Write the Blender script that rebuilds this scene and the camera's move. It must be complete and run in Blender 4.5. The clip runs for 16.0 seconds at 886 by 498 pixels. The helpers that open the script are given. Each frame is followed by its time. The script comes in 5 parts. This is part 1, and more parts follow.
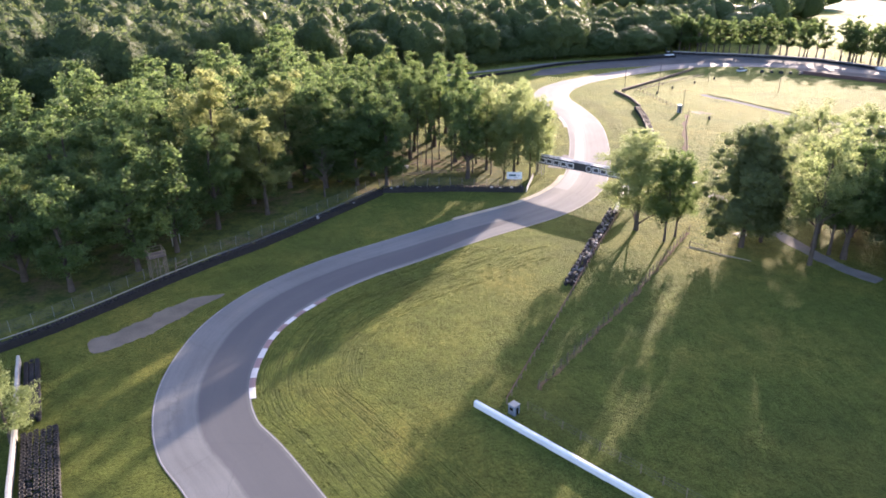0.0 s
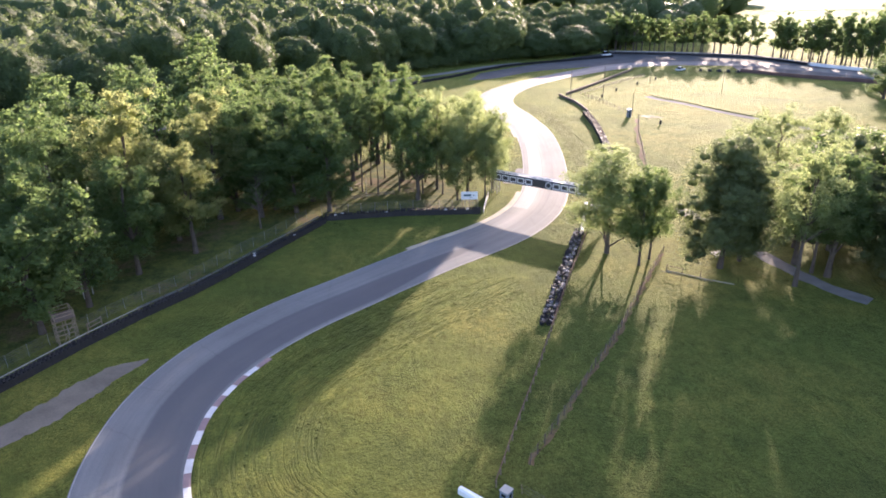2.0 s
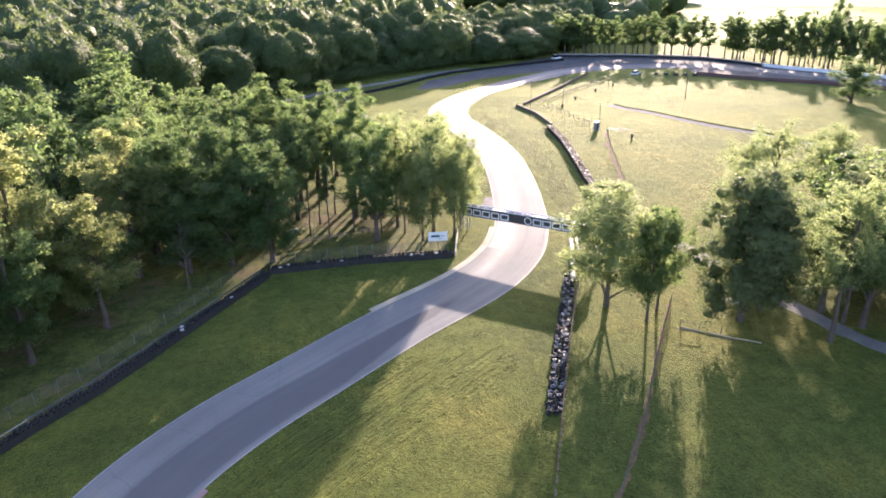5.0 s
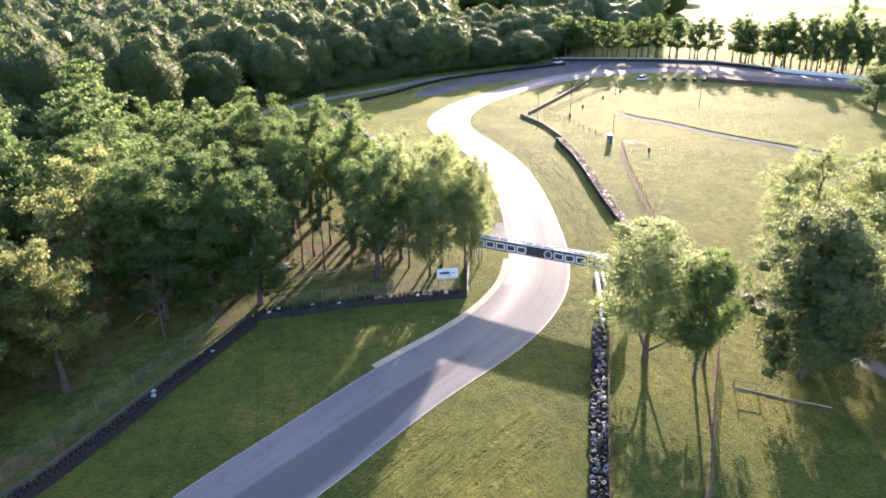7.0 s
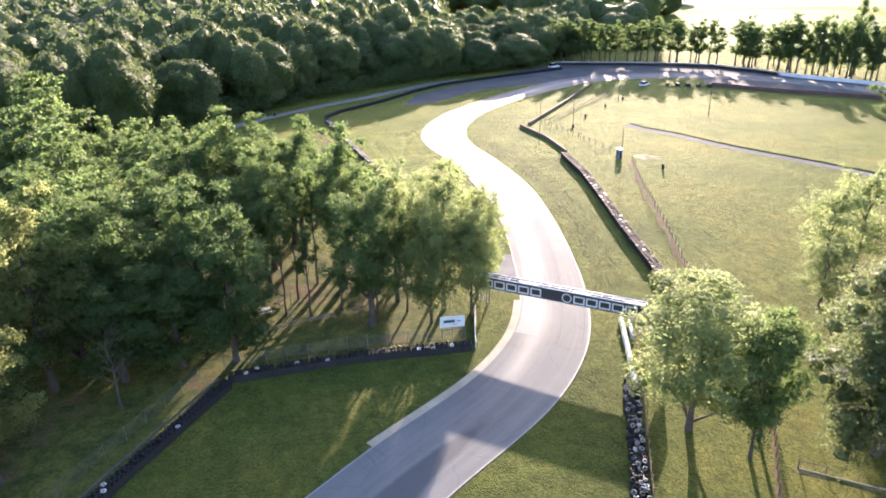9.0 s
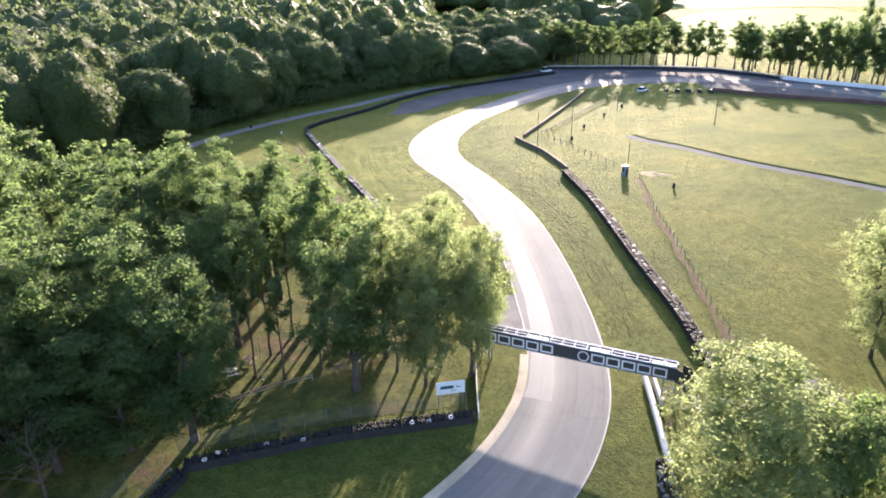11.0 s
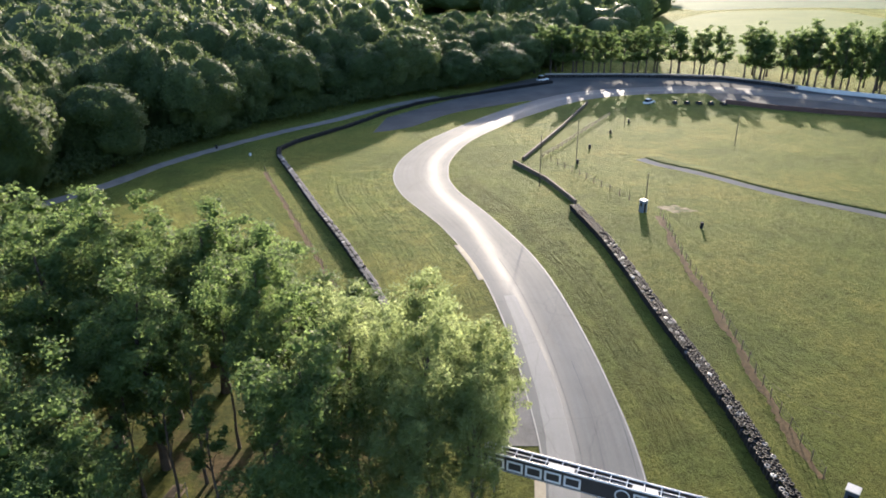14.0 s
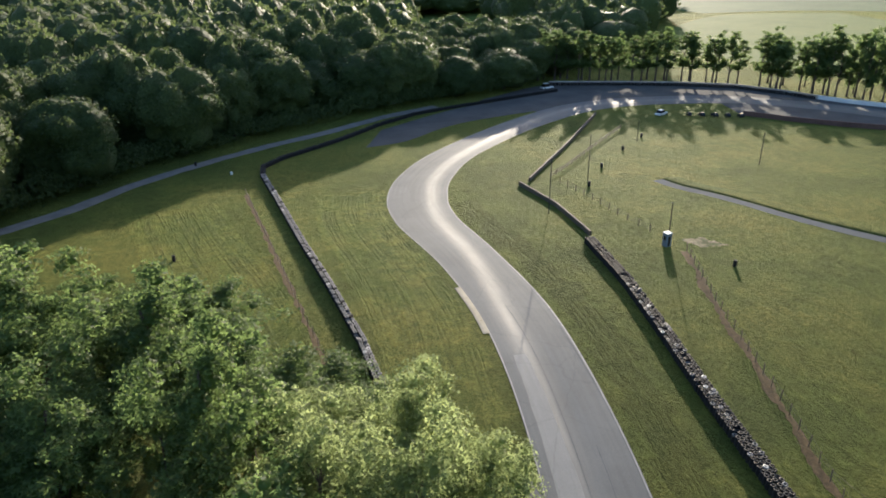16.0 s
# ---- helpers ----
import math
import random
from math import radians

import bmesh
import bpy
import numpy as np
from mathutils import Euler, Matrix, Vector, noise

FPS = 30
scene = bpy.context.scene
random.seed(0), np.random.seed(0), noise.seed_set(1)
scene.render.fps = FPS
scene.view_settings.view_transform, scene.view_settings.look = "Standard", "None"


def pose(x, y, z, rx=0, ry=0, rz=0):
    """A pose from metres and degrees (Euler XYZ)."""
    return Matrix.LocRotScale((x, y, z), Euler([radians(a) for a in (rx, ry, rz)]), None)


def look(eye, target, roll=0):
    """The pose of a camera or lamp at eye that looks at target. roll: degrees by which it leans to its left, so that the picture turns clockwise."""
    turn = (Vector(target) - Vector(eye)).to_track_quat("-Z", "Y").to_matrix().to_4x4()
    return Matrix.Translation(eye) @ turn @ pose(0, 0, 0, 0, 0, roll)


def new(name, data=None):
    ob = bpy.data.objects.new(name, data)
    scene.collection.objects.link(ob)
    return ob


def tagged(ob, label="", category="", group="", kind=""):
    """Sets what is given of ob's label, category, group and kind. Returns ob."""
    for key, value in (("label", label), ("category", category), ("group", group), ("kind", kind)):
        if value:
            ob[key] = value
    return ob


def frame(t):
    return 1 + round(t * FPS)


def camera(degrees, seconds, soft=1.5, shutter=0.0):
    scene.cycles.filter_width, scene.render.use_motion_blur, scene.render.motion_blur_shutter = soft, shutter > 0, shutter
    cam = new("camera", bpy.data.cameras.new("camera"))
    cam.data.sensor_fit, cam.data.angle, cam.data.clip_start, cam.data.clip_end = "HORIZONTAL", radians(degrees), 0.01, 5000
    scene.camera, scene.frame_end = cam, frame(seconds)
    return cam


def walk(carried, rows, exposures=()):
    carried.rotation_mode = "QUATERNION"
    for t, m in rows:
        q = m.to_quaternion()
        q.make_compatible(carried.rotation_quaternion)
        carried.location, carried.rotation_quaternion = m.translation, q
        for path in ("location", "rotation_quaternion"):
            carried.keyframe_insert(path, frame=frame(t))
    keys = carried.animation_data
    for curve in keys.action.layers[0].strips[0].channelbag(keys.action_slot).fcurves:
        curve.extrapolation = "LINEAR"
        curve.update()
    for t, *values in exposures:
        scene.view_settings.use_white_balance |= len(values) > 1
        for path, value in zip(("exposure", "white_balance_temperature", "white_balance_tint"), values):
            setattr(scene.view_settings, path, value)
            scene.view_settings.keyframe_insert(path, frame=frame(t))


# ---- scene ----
cam = camera(64.6, 16.0, soft=1.8)
METRES, EYE, TILT, LEAN, TURN = 130.0, 52.0, -23.6, 0.3, 0.0
ROWS = [
    (0.0, 0.0, 0.0, 0.0, -0.0, 0.0, 0.0),
    (0.5, -0.007, 0.0274, 0.0122, -1.33, 0.0, 0.68),
    (1.0, -0.0134, 0.055, 0.0244, -2.67, -0.04, 1.36),
    (1.5, -0.0195, 0.082, 0.0368, -4.01, -0.11, 2.03),
    (2.0, -0.025, 0.1086, 0.0489, -5.25, -0.18, 2.66),
    (2.5, -0.0294, 0.1357, 0.0608, -6.44, -0.26, 3.26),
    (3.0, -0.0326, 0.1632, 0.0731, -7.65, -0.35, 3.83),
    (3.5, -0.035, 0.1911, 0.0854, -8.86, -0.45, 4.4),
    (4.0, -0.0374, 0.2198, 0.0983, -9.57, -0.53, 4.68),
    (6.5, -0.0404, 0.3636, 0.1597, -10.55, -0.67, 5.06),
    (7.0, -0.0391, 0.3925, 0.1722, -10.87, -0.71, 5.2),
    (7.5, -0.0377, 0.4216, 0.1848, -11.11, -0.74, 5.3),
    (8.0, -0.0356, 0.4501, 0.1976, -11.34, -0.81, 5.4),
    (8.5, -0.0331, 0.479, 0.2095, -11.58, -0.82, 5.48),
    (9.0, -0.0302, 0.5073, 0.2216, -11.89, -0.86, 5.63),
    (11.5, -0.0023, 0.6484, 0.2826, -13.26, -1.1, 6.32),
    (12.0, 0.0054, 0.6764, 0.2944, -13.53, -1.13, 6.42),
    (12.5, 0.0133, 0.7042, 0.3064, -13.71, -1.18, 6.49),
    (13.0, 0.0211, 0.7318, 0.3183, -13.79, -1.21, 6.46),
    (13.5, 0.0291, 0.7604, 0.33, -13.83, -1.23, 6.46),
    (14.0, 0.0371, 0.7888, 0.3421, -13.88, -1.26, 6.46),
    (14.5, 0.0451, 0.8172, 0.3545, -13.93, -1.29, 6.44),
    (15.0, 0.0534, 0.8462, 0.3666, -13.98, -1.29, 6.43),
    (15.5, 0.0615, 0.8746, 0.3791, -14.02, -1.31, 6.4),
    (16.0, 0.0696, 0.9035, 0.3913, -14.06, -1.29, 6.39),
]
walk(cam, [(t, pose(0, 0, EYE, TILT, LEAN, TURN) @ pose(METRES * x, METRES * y, METRES * z, 90 + pitch, roll, yaw)) for t, x, y, z, yaw, pitch, roll in ROWS],
     [(0.0, 2.32, 5720, 31), (4.0, 2.42, 5720, 30), (8.0, 2.55, 5680, 28), (11.0, 2.38, 5580, 25), (13.0, 2.08, 5530, 20), (16.0, 1.22, 5480, 13)])

# ---- sky and sun: a low evening sun ahead, to the right of the way ----
SUN_ELEV, SUN_TURN = 11.0, 27.3
world = bpy.data.worlds.new("sky")
scene.world = world
world.use_nodes = True
wn = world.node_tree
sky = wn.nodes.new("ShaderNodeTexSky")
sky.sky_type = "NISHITA"
sky.sun_disc = False
sky.sun_elevation, sky.sun_rotation = radians(SUN_ELEV), radians(SUN_TURN)
sky.air_density, sky.dust_density, sky.ozone_density = 1.0, 2.0, 1.0
wn.links.new(sky.outputs["Color"], wn.nodes["Background"].inputs["Color"])
wn.nodes["Background"].inputs["Strength"].default_value = 0.12
sun_data = bpy.data.lights.new("sun", "SUN")
sun_data.energy, sun_data.angle, sun_data.color = 4.25, radians(0.53), (1.0, 0.80, 0.52)
sun = new("sun", sun_data)
sun_way = Vector((math.sin(radians(SUN_TURN)) * math.cos(radians(SUN_ELEV)), math.cos(radians(SUN_TURN)) * math.cos(radians(SUN_ELEV)), math.sin(radians(SUN_ELEV))))
sun.matrix_world = look(sun_way * 300, (0, 0, 0))
scene.view_settings.exposure = 0.0


# ---- materials ----
def nodes_of(name):
    m = bpy.data.materials.new(name)
    m.use_nodes = True
    nt = m.node_tree
    return m, nt, nt.nodes["Principled BSDF"]


def noise_node(nt, vec, scale, detail=4.0, rough=0.6):
    n = nt.nodes.new("ShaderNodeTexNoise")
    n.inputs["Scale"].default_value, n.inputs["Detail"].default_value, n.inputs["Roughness"].default_value = scale, detail, rough
    nt.links.new(vec, n.inputs["Vector"])
    return n.outputs["Fac"]


def ramp(nt, fac, stops):
    r = nt.nodes.new("ShaderNodeValToRGB")
    while len(r.color_ramp.elements) < len(stops):
        r.color_ramp.elements.new(0.5)
    for e, (p, c) in zip(r.color_ramp.elements, stops):
        e.position, e.color = p, (*c, 1.0) if len(c) == 3 else c
    nt.links.new(fac, r.inputs["Fac"])
    return r.outputs["Color"]


def blend(nt, fac, a, b, how="MIX"):
    n = nt.nodes.new("ShaderNodeMix")
    n.data_type, n.blend_type = "RGBA", how
    for sock, v in ((n.inputs["Factor"], fac), (n.inputs["A"], a), (n.inputs["B"], b)):
        if isinstance(v, (int, float)):
            sock.default_value = v
        elif isinstance(v, tuple):
            sock.default_value = (*v, 1.0)
        else:
            nt.links.new(v, sock)
    return n.outputs["Result"]


def calc(nt, how, a, b):
    n = nt.nodes.new("ShaderNodeMath")
    n.operation = how
    for sock, v in zip(n.inputs, (a, b)):
        if isinstance(v, (int, float)):
            sock.default_value = v
        else:
            nt.links.new(v, sock)
    return n.outputs["Value"]


def coords(nt, scale=(1, 1, 1), turn=0.0, which="Object"):
    t = nt.nodes.new("ShaderNodeTexCoord")
    mp = nt.nodes.new("ShaderNodeMapping")
    mp.inputs["Scale"].default_value = scale
    mp.inputs["Rotation"].default_value = (0, 0, radians(turn))
    nt.links.new(t.outputs[which], mp.inputs["Vector"])
    return mp.outputs["Vector"]


def bump(nt, bsdf, height, strength, dist):
    b = nt.nodes.new("ShaderNodeBump")
    b.inputs["Strength"].default_value, b.inputs["Distance"].default_value = strength, dist
    nt.links.new(height, b.inputs["Height"])
    nt.links.new(b.outputs["Normal"], bsdf.inputs["Normal"])


def plain(name, dark, light, scale=3.0, rough=0.7, metal=0.0, relief=0.02, strength=0.4, spread=0.0, gloss=0.5):
    """A surface whose colour wanders between two tones at two scales, with fine relief."""
    m, nt, bsdf = nodes_of(name)
    v = coords(nt)
    coarse, fine = noise_node(nt, v, scale * 0.25, 3.0), noise_node(nt, v, scale * 4.0, 5.0)
    mixed = calc(nt, "ADD", calc(nt, "MULTIPLY", coarse, 0.6), calc(nt, "MULTIPLY", fine, 0.4))
    col = ramp(nt, mixed, [(0.35, dark), (0.65, light)])
    if spread:
        info = nt.nodes.new("ShaderNodeObjectInfo")
        col = blend(nt, 1.0, col, ramp(nt, info.outputs["Random"], [(0.0, (1 - spread,) * 3), (1.0, (1.0,) * 3)]), "MULTIPLY")
    nt.links.new(col, bsdf.inputs["Base Color"])
    bsdf.inputs["Roughness"].default_value, bsdf.inputs["Metallic"].default_value = rough, metal
    bsdf.inputs["Specular IOR Level"].default_value = gloss
    bump(nt, bsdf, fine, strength, relief)
    return m


def grass_material(name, ridges=0.0, tone=1.0):
    """Mown turf: patches of drier and greener grass, swathes, tussocks; ridges: mower tracks that run along the UV map's second way."""
    m, nt, bsdf = nodes_of(name)
    v = coords(nt)
    large, mid, fine = noise_node(nt, v, 0.027, 6.0, 0.66), noise_node(nt, v, 0.075, 7.0, 0.72), noise_node(nt, v, 2.6, 5.0, 0.75)
    tuft = noise_node(nt, coords(nt, (1.0, 0.6, 1), 63.0), 1.0, 6.0, 0.75)
    swathe = noise_node(nt, coords(nt, (0.75, 0.03, 1), 27.0), 1.0, 3.0)
    col = ramp(nt, large, [(0.38, (0.046, 0.070, 0.019)), (0.5, (0.098, 0.124, 0.028)), (0.62, (0.180, 0.168, 0.041))])
    col = blend(nt, ramp(nt, mid, [(0.48, (0, 0, 0)), (0.66, (0.6,) * 3)]), col, (0.176, 0.168, 0.043))
    col = blend(nt, ramp(nt, mid, [(0.32, (0.5,) * 3), (0.48, (0, 0, 0))]), col, (0.042, 0.066, 0.019))
    # turf mottling; hollows between tufts also get their shade in the colour
    col = blend(nt, 1.0, col, ramp(nt, fine, [(0.38, (0.42 * tone, 0.46 * tone, 0.40 * tone)), (0.60, (1.26 * tone, 1.24 * tone, 1.14 * tone))]), "MULTIPLY")
    col = blend(nt, 1.0, col, ramp(nt, noise_node(nt, v, 0.55, 5.0, 0.7), [(0.36, (0.54, 0.59, 0.52)), (0.64, (1.16, 1.12, 1.07))]), "MULTIPLY")
    col = blend(nt, 1.0, col, ramp(nt, tuft, [(0.38, (0.78, 0.80, 0.76)), (0.60, (1.08, 1.07, 1.02))]), "MULTIPLY")
    col = blend(nt, 1.0, col, ramp(nt, swathe, [(0.35, (0.90, 0.92, 0.90)), (0.62, (1.05, 1.03, 1.0))]), "MULTIPLY")
    blades = noise_node(nt, v, 6.5, 4.0, 0.7)
    relief = calc(nt, "ADD", calc(nt, "ADD", calc(nt, "ADD", fine, calc(nt, "MULTIPLY", blades, 0.5)), calc(nt, "MULTIPLY", mid, 1.6)), calc(nt, "ADD", calc(nt, "MULTIPLY", swathe, 0.5), calc(nt, "MULTIPLY", tuft, 1.2)))
    if ridges:
        rut = noise_node(nt, coords(nt, (2.0, 0.022, 1), 0, "UV"), 1.0, 4.0, 0.68)
        broken = noise_node(nt, v, 0.16, 5.0, 0.7)
        cut = calc(nt, "MULTIPLY", ramp(nt, rut, [(0.42, (1, 1, 1)), (0.50, (0, 0, 0))]), ramp(nt, broken, [(0.38, (0, 0, 0)), (0.56, (1, 1, 1))]))
        col = blend(nt, calc(nt, "MULTIPLY", cut, 0.24 * min(1.0, ridges)), col, (0.055, 0.070, 0.022))
        relief = calc(nt, "SUBTRACT", relief, calc(nt, "MULTIPLY", cut, ridges))
    nt.links.new(col, bsdf.inputs["Base Color"])
    bsdf.inputs["Roughness"].default_value = 0.85
    bsdf.inputs["Specular IOR Level"].default_value = 0.06
    bsdf.inputs["Sheen Weight"].default_value = 0.30
    bsdf.inputs["Sheen Roughness"].default_value = 0.45
    bsdf.inputs["Sheen Tint"].default_value = (0.7, 0.8, 0.2, 1)
    bump(nt, bsdf, relief, 1.0, 0.42)
    return m


def floor_material(name, soil=(0.145, 0.108, 0.062), bareness=0.0):
    """Thin grass under trees, with worn brown soil and leaf litter showing through."""
    m, nt, bsdf = nodes_of(name)
    v = coords(nt)
    large, mid, fine = noise_node(nt, v, 0.09, 5.0, 0.65), noise_node(nt, v, 0.42, 6.0, 0.7), noise_node(nt, v, 2.2, 6.0, 0.75)
    col = ramp(nt, mid, [(0.36, (0.055, 0.078, 0.022)), (0.62, (0.150, 0.158, 0.036))])
    bare = calc(nt, "ADD", calc(nt, "MULTIPLY", large, 0.65), calc(nt, "MULTIPLY", mid, 0.35))
    col = blend(nt, ramp(nt, bare, [(0.49 - bareness, (0, 0, 0)), (0.58 - bareness, (0.9,) * 3)]), col, soil)
    col = blend(nt, 1.0, col, ramp(nt, fine, [(0.3, (0.45, 0.47, 0.45)), (0.65, (1.2, 1.16, 1.1))]), "MULTIPLY")
    nt.links.new(col, bsdf.inputs["Base Color"])
    bsdf.inputs["Roughness"].default_value = 0.9
    bsdf.inputs["Specular IOR Level"].default_value = 0.15
    bump(nt, bsdf, calc(nt, "ADD", fine, mid), 0.7, 0.14)
    return m


def meadow_material(name, dark, light):
    m, nt, bsdf = nodes_of(name)
    v = coords(nt)
    large, rows = noise_node(nt, v, 0.02, 4.0), noise_node(nt, coords(nt, (0.05, 0.4, 1), 20.0), 1.0, 3.0)
    col = ramp(nt, calc(nt, "ADD", calc(nt, "MULTIPLY", large, 0.6), calc(nt, "MULTIPLY", rows, 0.4)), [(0.35, dark), (0.65, light)])
    nt.links.new(col, bsdf.inputs["Base Color"])
    bsdf.inputs["Roughness"].default_value = 0.9
    bsdf.inputs["Specular IOR Level"].default_value = 0.1
    bump(nt, bsdf, noise_node(nt, v, 1.2, 5.0), 0.5, 0.2)
    return m


def asphalt_material(name, dark, light, rough, streak=1.0, gloss=0.4, lanes=False):
    """Worn asphalt: streaks along the way of travel (the UV map is across and along, in metres), patches, grit."""
    m, nt, bsdf = nodes_of(name)
    v = coords(nt)
    along = noise_node(nt, coords(nt, (1.1, 0.03, 1), 0, "UV"), 1.0, 5.0, 0.6)
    patch, grit = noise_node(nt, v, 0.11, 4.0), noise_node(nt, v, 9.0, 4.0, 0.7)
    mixed = calc(nt, "ADD", calc(nt, "MULTIPLY", along, 0.55 * streak), calc(nt, "MULTIPLY", patch, 1.0 - 0.55 * streak))
    col = ramp(nt, mixed, [(0.32, dark), (0.68, light)])
    col = blend(nt, 1.0, col, ramp(nt, grit, [(0.3, (0.82,) * 3), (0.7, (1.12,) * 3)]), "MULTIPLY")
    # fine sealed cracks
    vor = nt.nodes.new("ShaderNodeTexVoronoi")
    vor.feature = "DISTANCE_TO_EDGE"
    vor.inputs["Scale"].default_value = 0.09
    warp = nt.nodes.new("ShaderNodeVectorMath")
    warp.operation = "ADD"
    wob = nt.nodes.new("ShaderNodeTexNoise")
    wob.inputs["Scale"].default_value = 0.5
    nt.links.new(v, wob.inputs["Vector"])
    nt.links.new(v, warp.inputs[0])
    nt.links.new(wob.outputs["Color"], warp.inputs[1])
    nt.links.new(warp.outputs["Vector"], vor.inputs["Vector"])
    col = blend(nt, 1.0, col, ramp(nt, vor.outputs["Distance"], [(0.003, (0.88,) * 3), (0.008, (1.0,) * 3)]), "MULTIPLY")
    level = calc(nt, "ADD", rough - 0.1, calc(nt, "MULTIPLY", along, 0.22))
    bsdf.inputs["Specular IOR Level"].default_value = gloss
    if lanes:
        # wear carried by the mesh: where tyres polish the surface, and where it was laid anew
        worn, fresh = nt.nodes.new("ShaderNodeAttribute"), nt.nodes.new("ShaderNodeAttribute")
        worn.attribute_name, fresh.attribute_name = "worn", "fresh"
        scuff = ramp(nt, noise_node(nt, coords(nt, (0.5, 0.09, 1), 0, "UV"), 1.0, 4.0, 0.7), [(0.28, (0.5,) * 3), (0.72, (1.0,) * 3)])
        polish = calc(nt, "MULTIPLY", calc(nt, "MULTIPLY", worn.outputs["Fac"], scuff), calc(nt, "ADD", 0.35, calc(nt, "MULTIPLY", along, 1.0)))
        level = calc(nt, "SUBTRACT", level, calc(nt, "MULTIPLY", polish, 0.24))
        nt.links.new(calc(nt, "ADD", gloss, calc(nt, "MULTIPLY", polish, 0.34)), bsdf.inputs["Specular IOR Level"])
        col = blend(nt, calc(nt, "MULTIPLY", polish, 0.14), col, (0.29, 0.28, 0.265))
        edge = calc(nt, "ADD", fresh.outputs["Fac"], calc(nt, "MULTIPLY", calc(nt, "SUBTRACT", noise_node(nt, v, 0.8, 4.0), 0.5), 0.25))
        col = blend(nt, ramp(nt, edge, [(0.30, (0, 0, 0)), (0.68, (0.78,) * 3)]), col, (0.078, 0.081, 0.088))
    nt.links.new(col, bsdf.inputs["Base Color"])
    nt.links.new(level, bsdf.inputs["Roughness"])
    bump(nt, bsdf, grit, 0.25, 0.012)
    return m


def leaf_material(name, dark, light, through_col, amount=0.42, relief=0.0):
    """Leaves: tone by tree and by clump, light shining through."""
    m, nt, bsdf = nodes_of(name)
    info, geo = nt.nodes.new("ShaderNodeObjectInfo"), nt.nodes.new("ShaderNodeNewGeometry")
    mixed = calc(nt, "ADD", calc(nt, "MULTIPLY", info.outputs["Random"], 0.6), calc(nt, "MULTIPLY", geo.outputs["Random Per Island"], 0.4))
    col = ramp(nt, mixed, [(0.1, dark), (0.9, light)])
    nt.links.new(col, bsdf.inputs["Base Color"])
    bsdf.inputs["Roughness"].default_value = 0.62
    bsdf.inputs["Specular IOR Level"].default_value = 0.22
    if relief:
        v = coords(nt)
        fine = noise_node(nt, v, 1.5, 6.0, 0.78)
        # hollows of the relief get the shade between leaf clusters put into the colour
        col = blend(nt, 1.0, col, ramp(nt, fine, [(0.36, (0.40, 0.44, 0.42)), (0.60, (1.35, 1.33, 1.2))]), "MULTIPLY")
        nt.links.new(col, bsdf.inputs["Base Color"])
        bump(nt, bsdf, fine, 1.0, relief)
    tr = nt.nodes.new("ShaderNodeBsdfTranslucent")
    nt.links.new(blend(nt, 0.55, col, through_col), tr.inputs["Color"])
    mix = nt.nodes.new("ShaderNodeMixShader")
    mix.inputs["Fac"].default_value = amount
    nt.links.new(bsdf.outputs["BSDF"], mix.inputs[1])
    nt.links.new(tr.outputs["BSDF"], mix.inputs[2])
    nt.links.new(mix.outputs["Shader"], nt.nodes["Material Output"].inputs["Surface"])
    return m


GRASS = grass_material("grass", 0.0, 0.88)
GRASS_MOWN = grass_material("mown_grass", 3.2, 1.0)
# the same turf in a darker tone, for the verge before the long tyre barrier
GRASS_DARK = grass_material("dark_grass", 0.5, 0.6)
GRASS_FAINT = grass_material("faintly_mown_grass", 0.9, 1.28)
MEADOW = meadow_material("hay_meadow", (0.076, 0.128, 0.025), (0.115, 0.165, 0.038))
CROP = meadow_material("far_crop", (0.05, 0.10, 0.045), (0.08, 0.14, 0.06))
ASPHALT = asphalt_material("asphalt", (0.130, 0.133, 0.132), (0.196, 0.200, 0.196), 0.76, 1.0, 0.14, True)
ASPHALT_OLD = asphalt_material("old_asphalt", (0.082, 0.082, 0.082), (0.130, 0.128, 0.125), 0.92, 0.3, 0.08)
GRAVEL = plain("gravel", (0.135, 0.128, 0.118), (0.235, 0.223, 0.208), 1.5, 0.95, relief=0.05)
DIRT = floor_material("worn_turf", (0.150, 0.100, 0.054), 0.13)
FLOOR = floor_material("grove_floor", bareness=-0.03)
EARTH = plain("stony_earth", (0.105, 0.092, 0.068), (0.185, 0.158, 0.122), 1.0, 0.95, relief=0.05)
SAND = floor_material("sandy_turf", (0.30, 0.25, 0.16), 0.02)
RED_BROWN = plain("red_brown_boards", (0.085, 0.045, 0.038), (0.15, 0.085, 0.07), 1.5, 0.8)
RUBBER_GREY = plain("grey_rubber", (0.13, 0.127, 0.126), (0.29, 0.28, 0.276), 4.0, 0.7, spread=0.4)
LINE = plain("white_line_paint", (0.23, 0.23, 0.22), (0.40, 0.39, 0.37), 3.0, 0.6)
KERB_WHITE = plain("kerb_white", (0.42, 0.42, 0.41), (0.64, 0.63, 0.61), 2.0, 0.6)
KERB_RED = plain("kerb_red", (0.17, 0.120, 0.118), (0.26, 0.165, 0.160), 2.0, 0.6)
CONCRETE = plain("concrete", (0.28, 0.265, 0.24), (0.42, 0.40, 0.36), 1.2, 0.85)
CONCRETE_PALE = plain("pale_concrete", (0.30, 0.26, 0.185), (0.46, 0.40, 0.29), 1.2, 0.85)
RUBBER = plain("rubber", (0.012, 0.011, 0.012), (0.034, 0.031, 0.031), 4.0, 0.8, spread=0.5)
RUBBER_WHITE = plain("white_rubber", (0.40, 0.39, 0.37), (0.65, 0.63, 0.60), 4.0, 0.6)
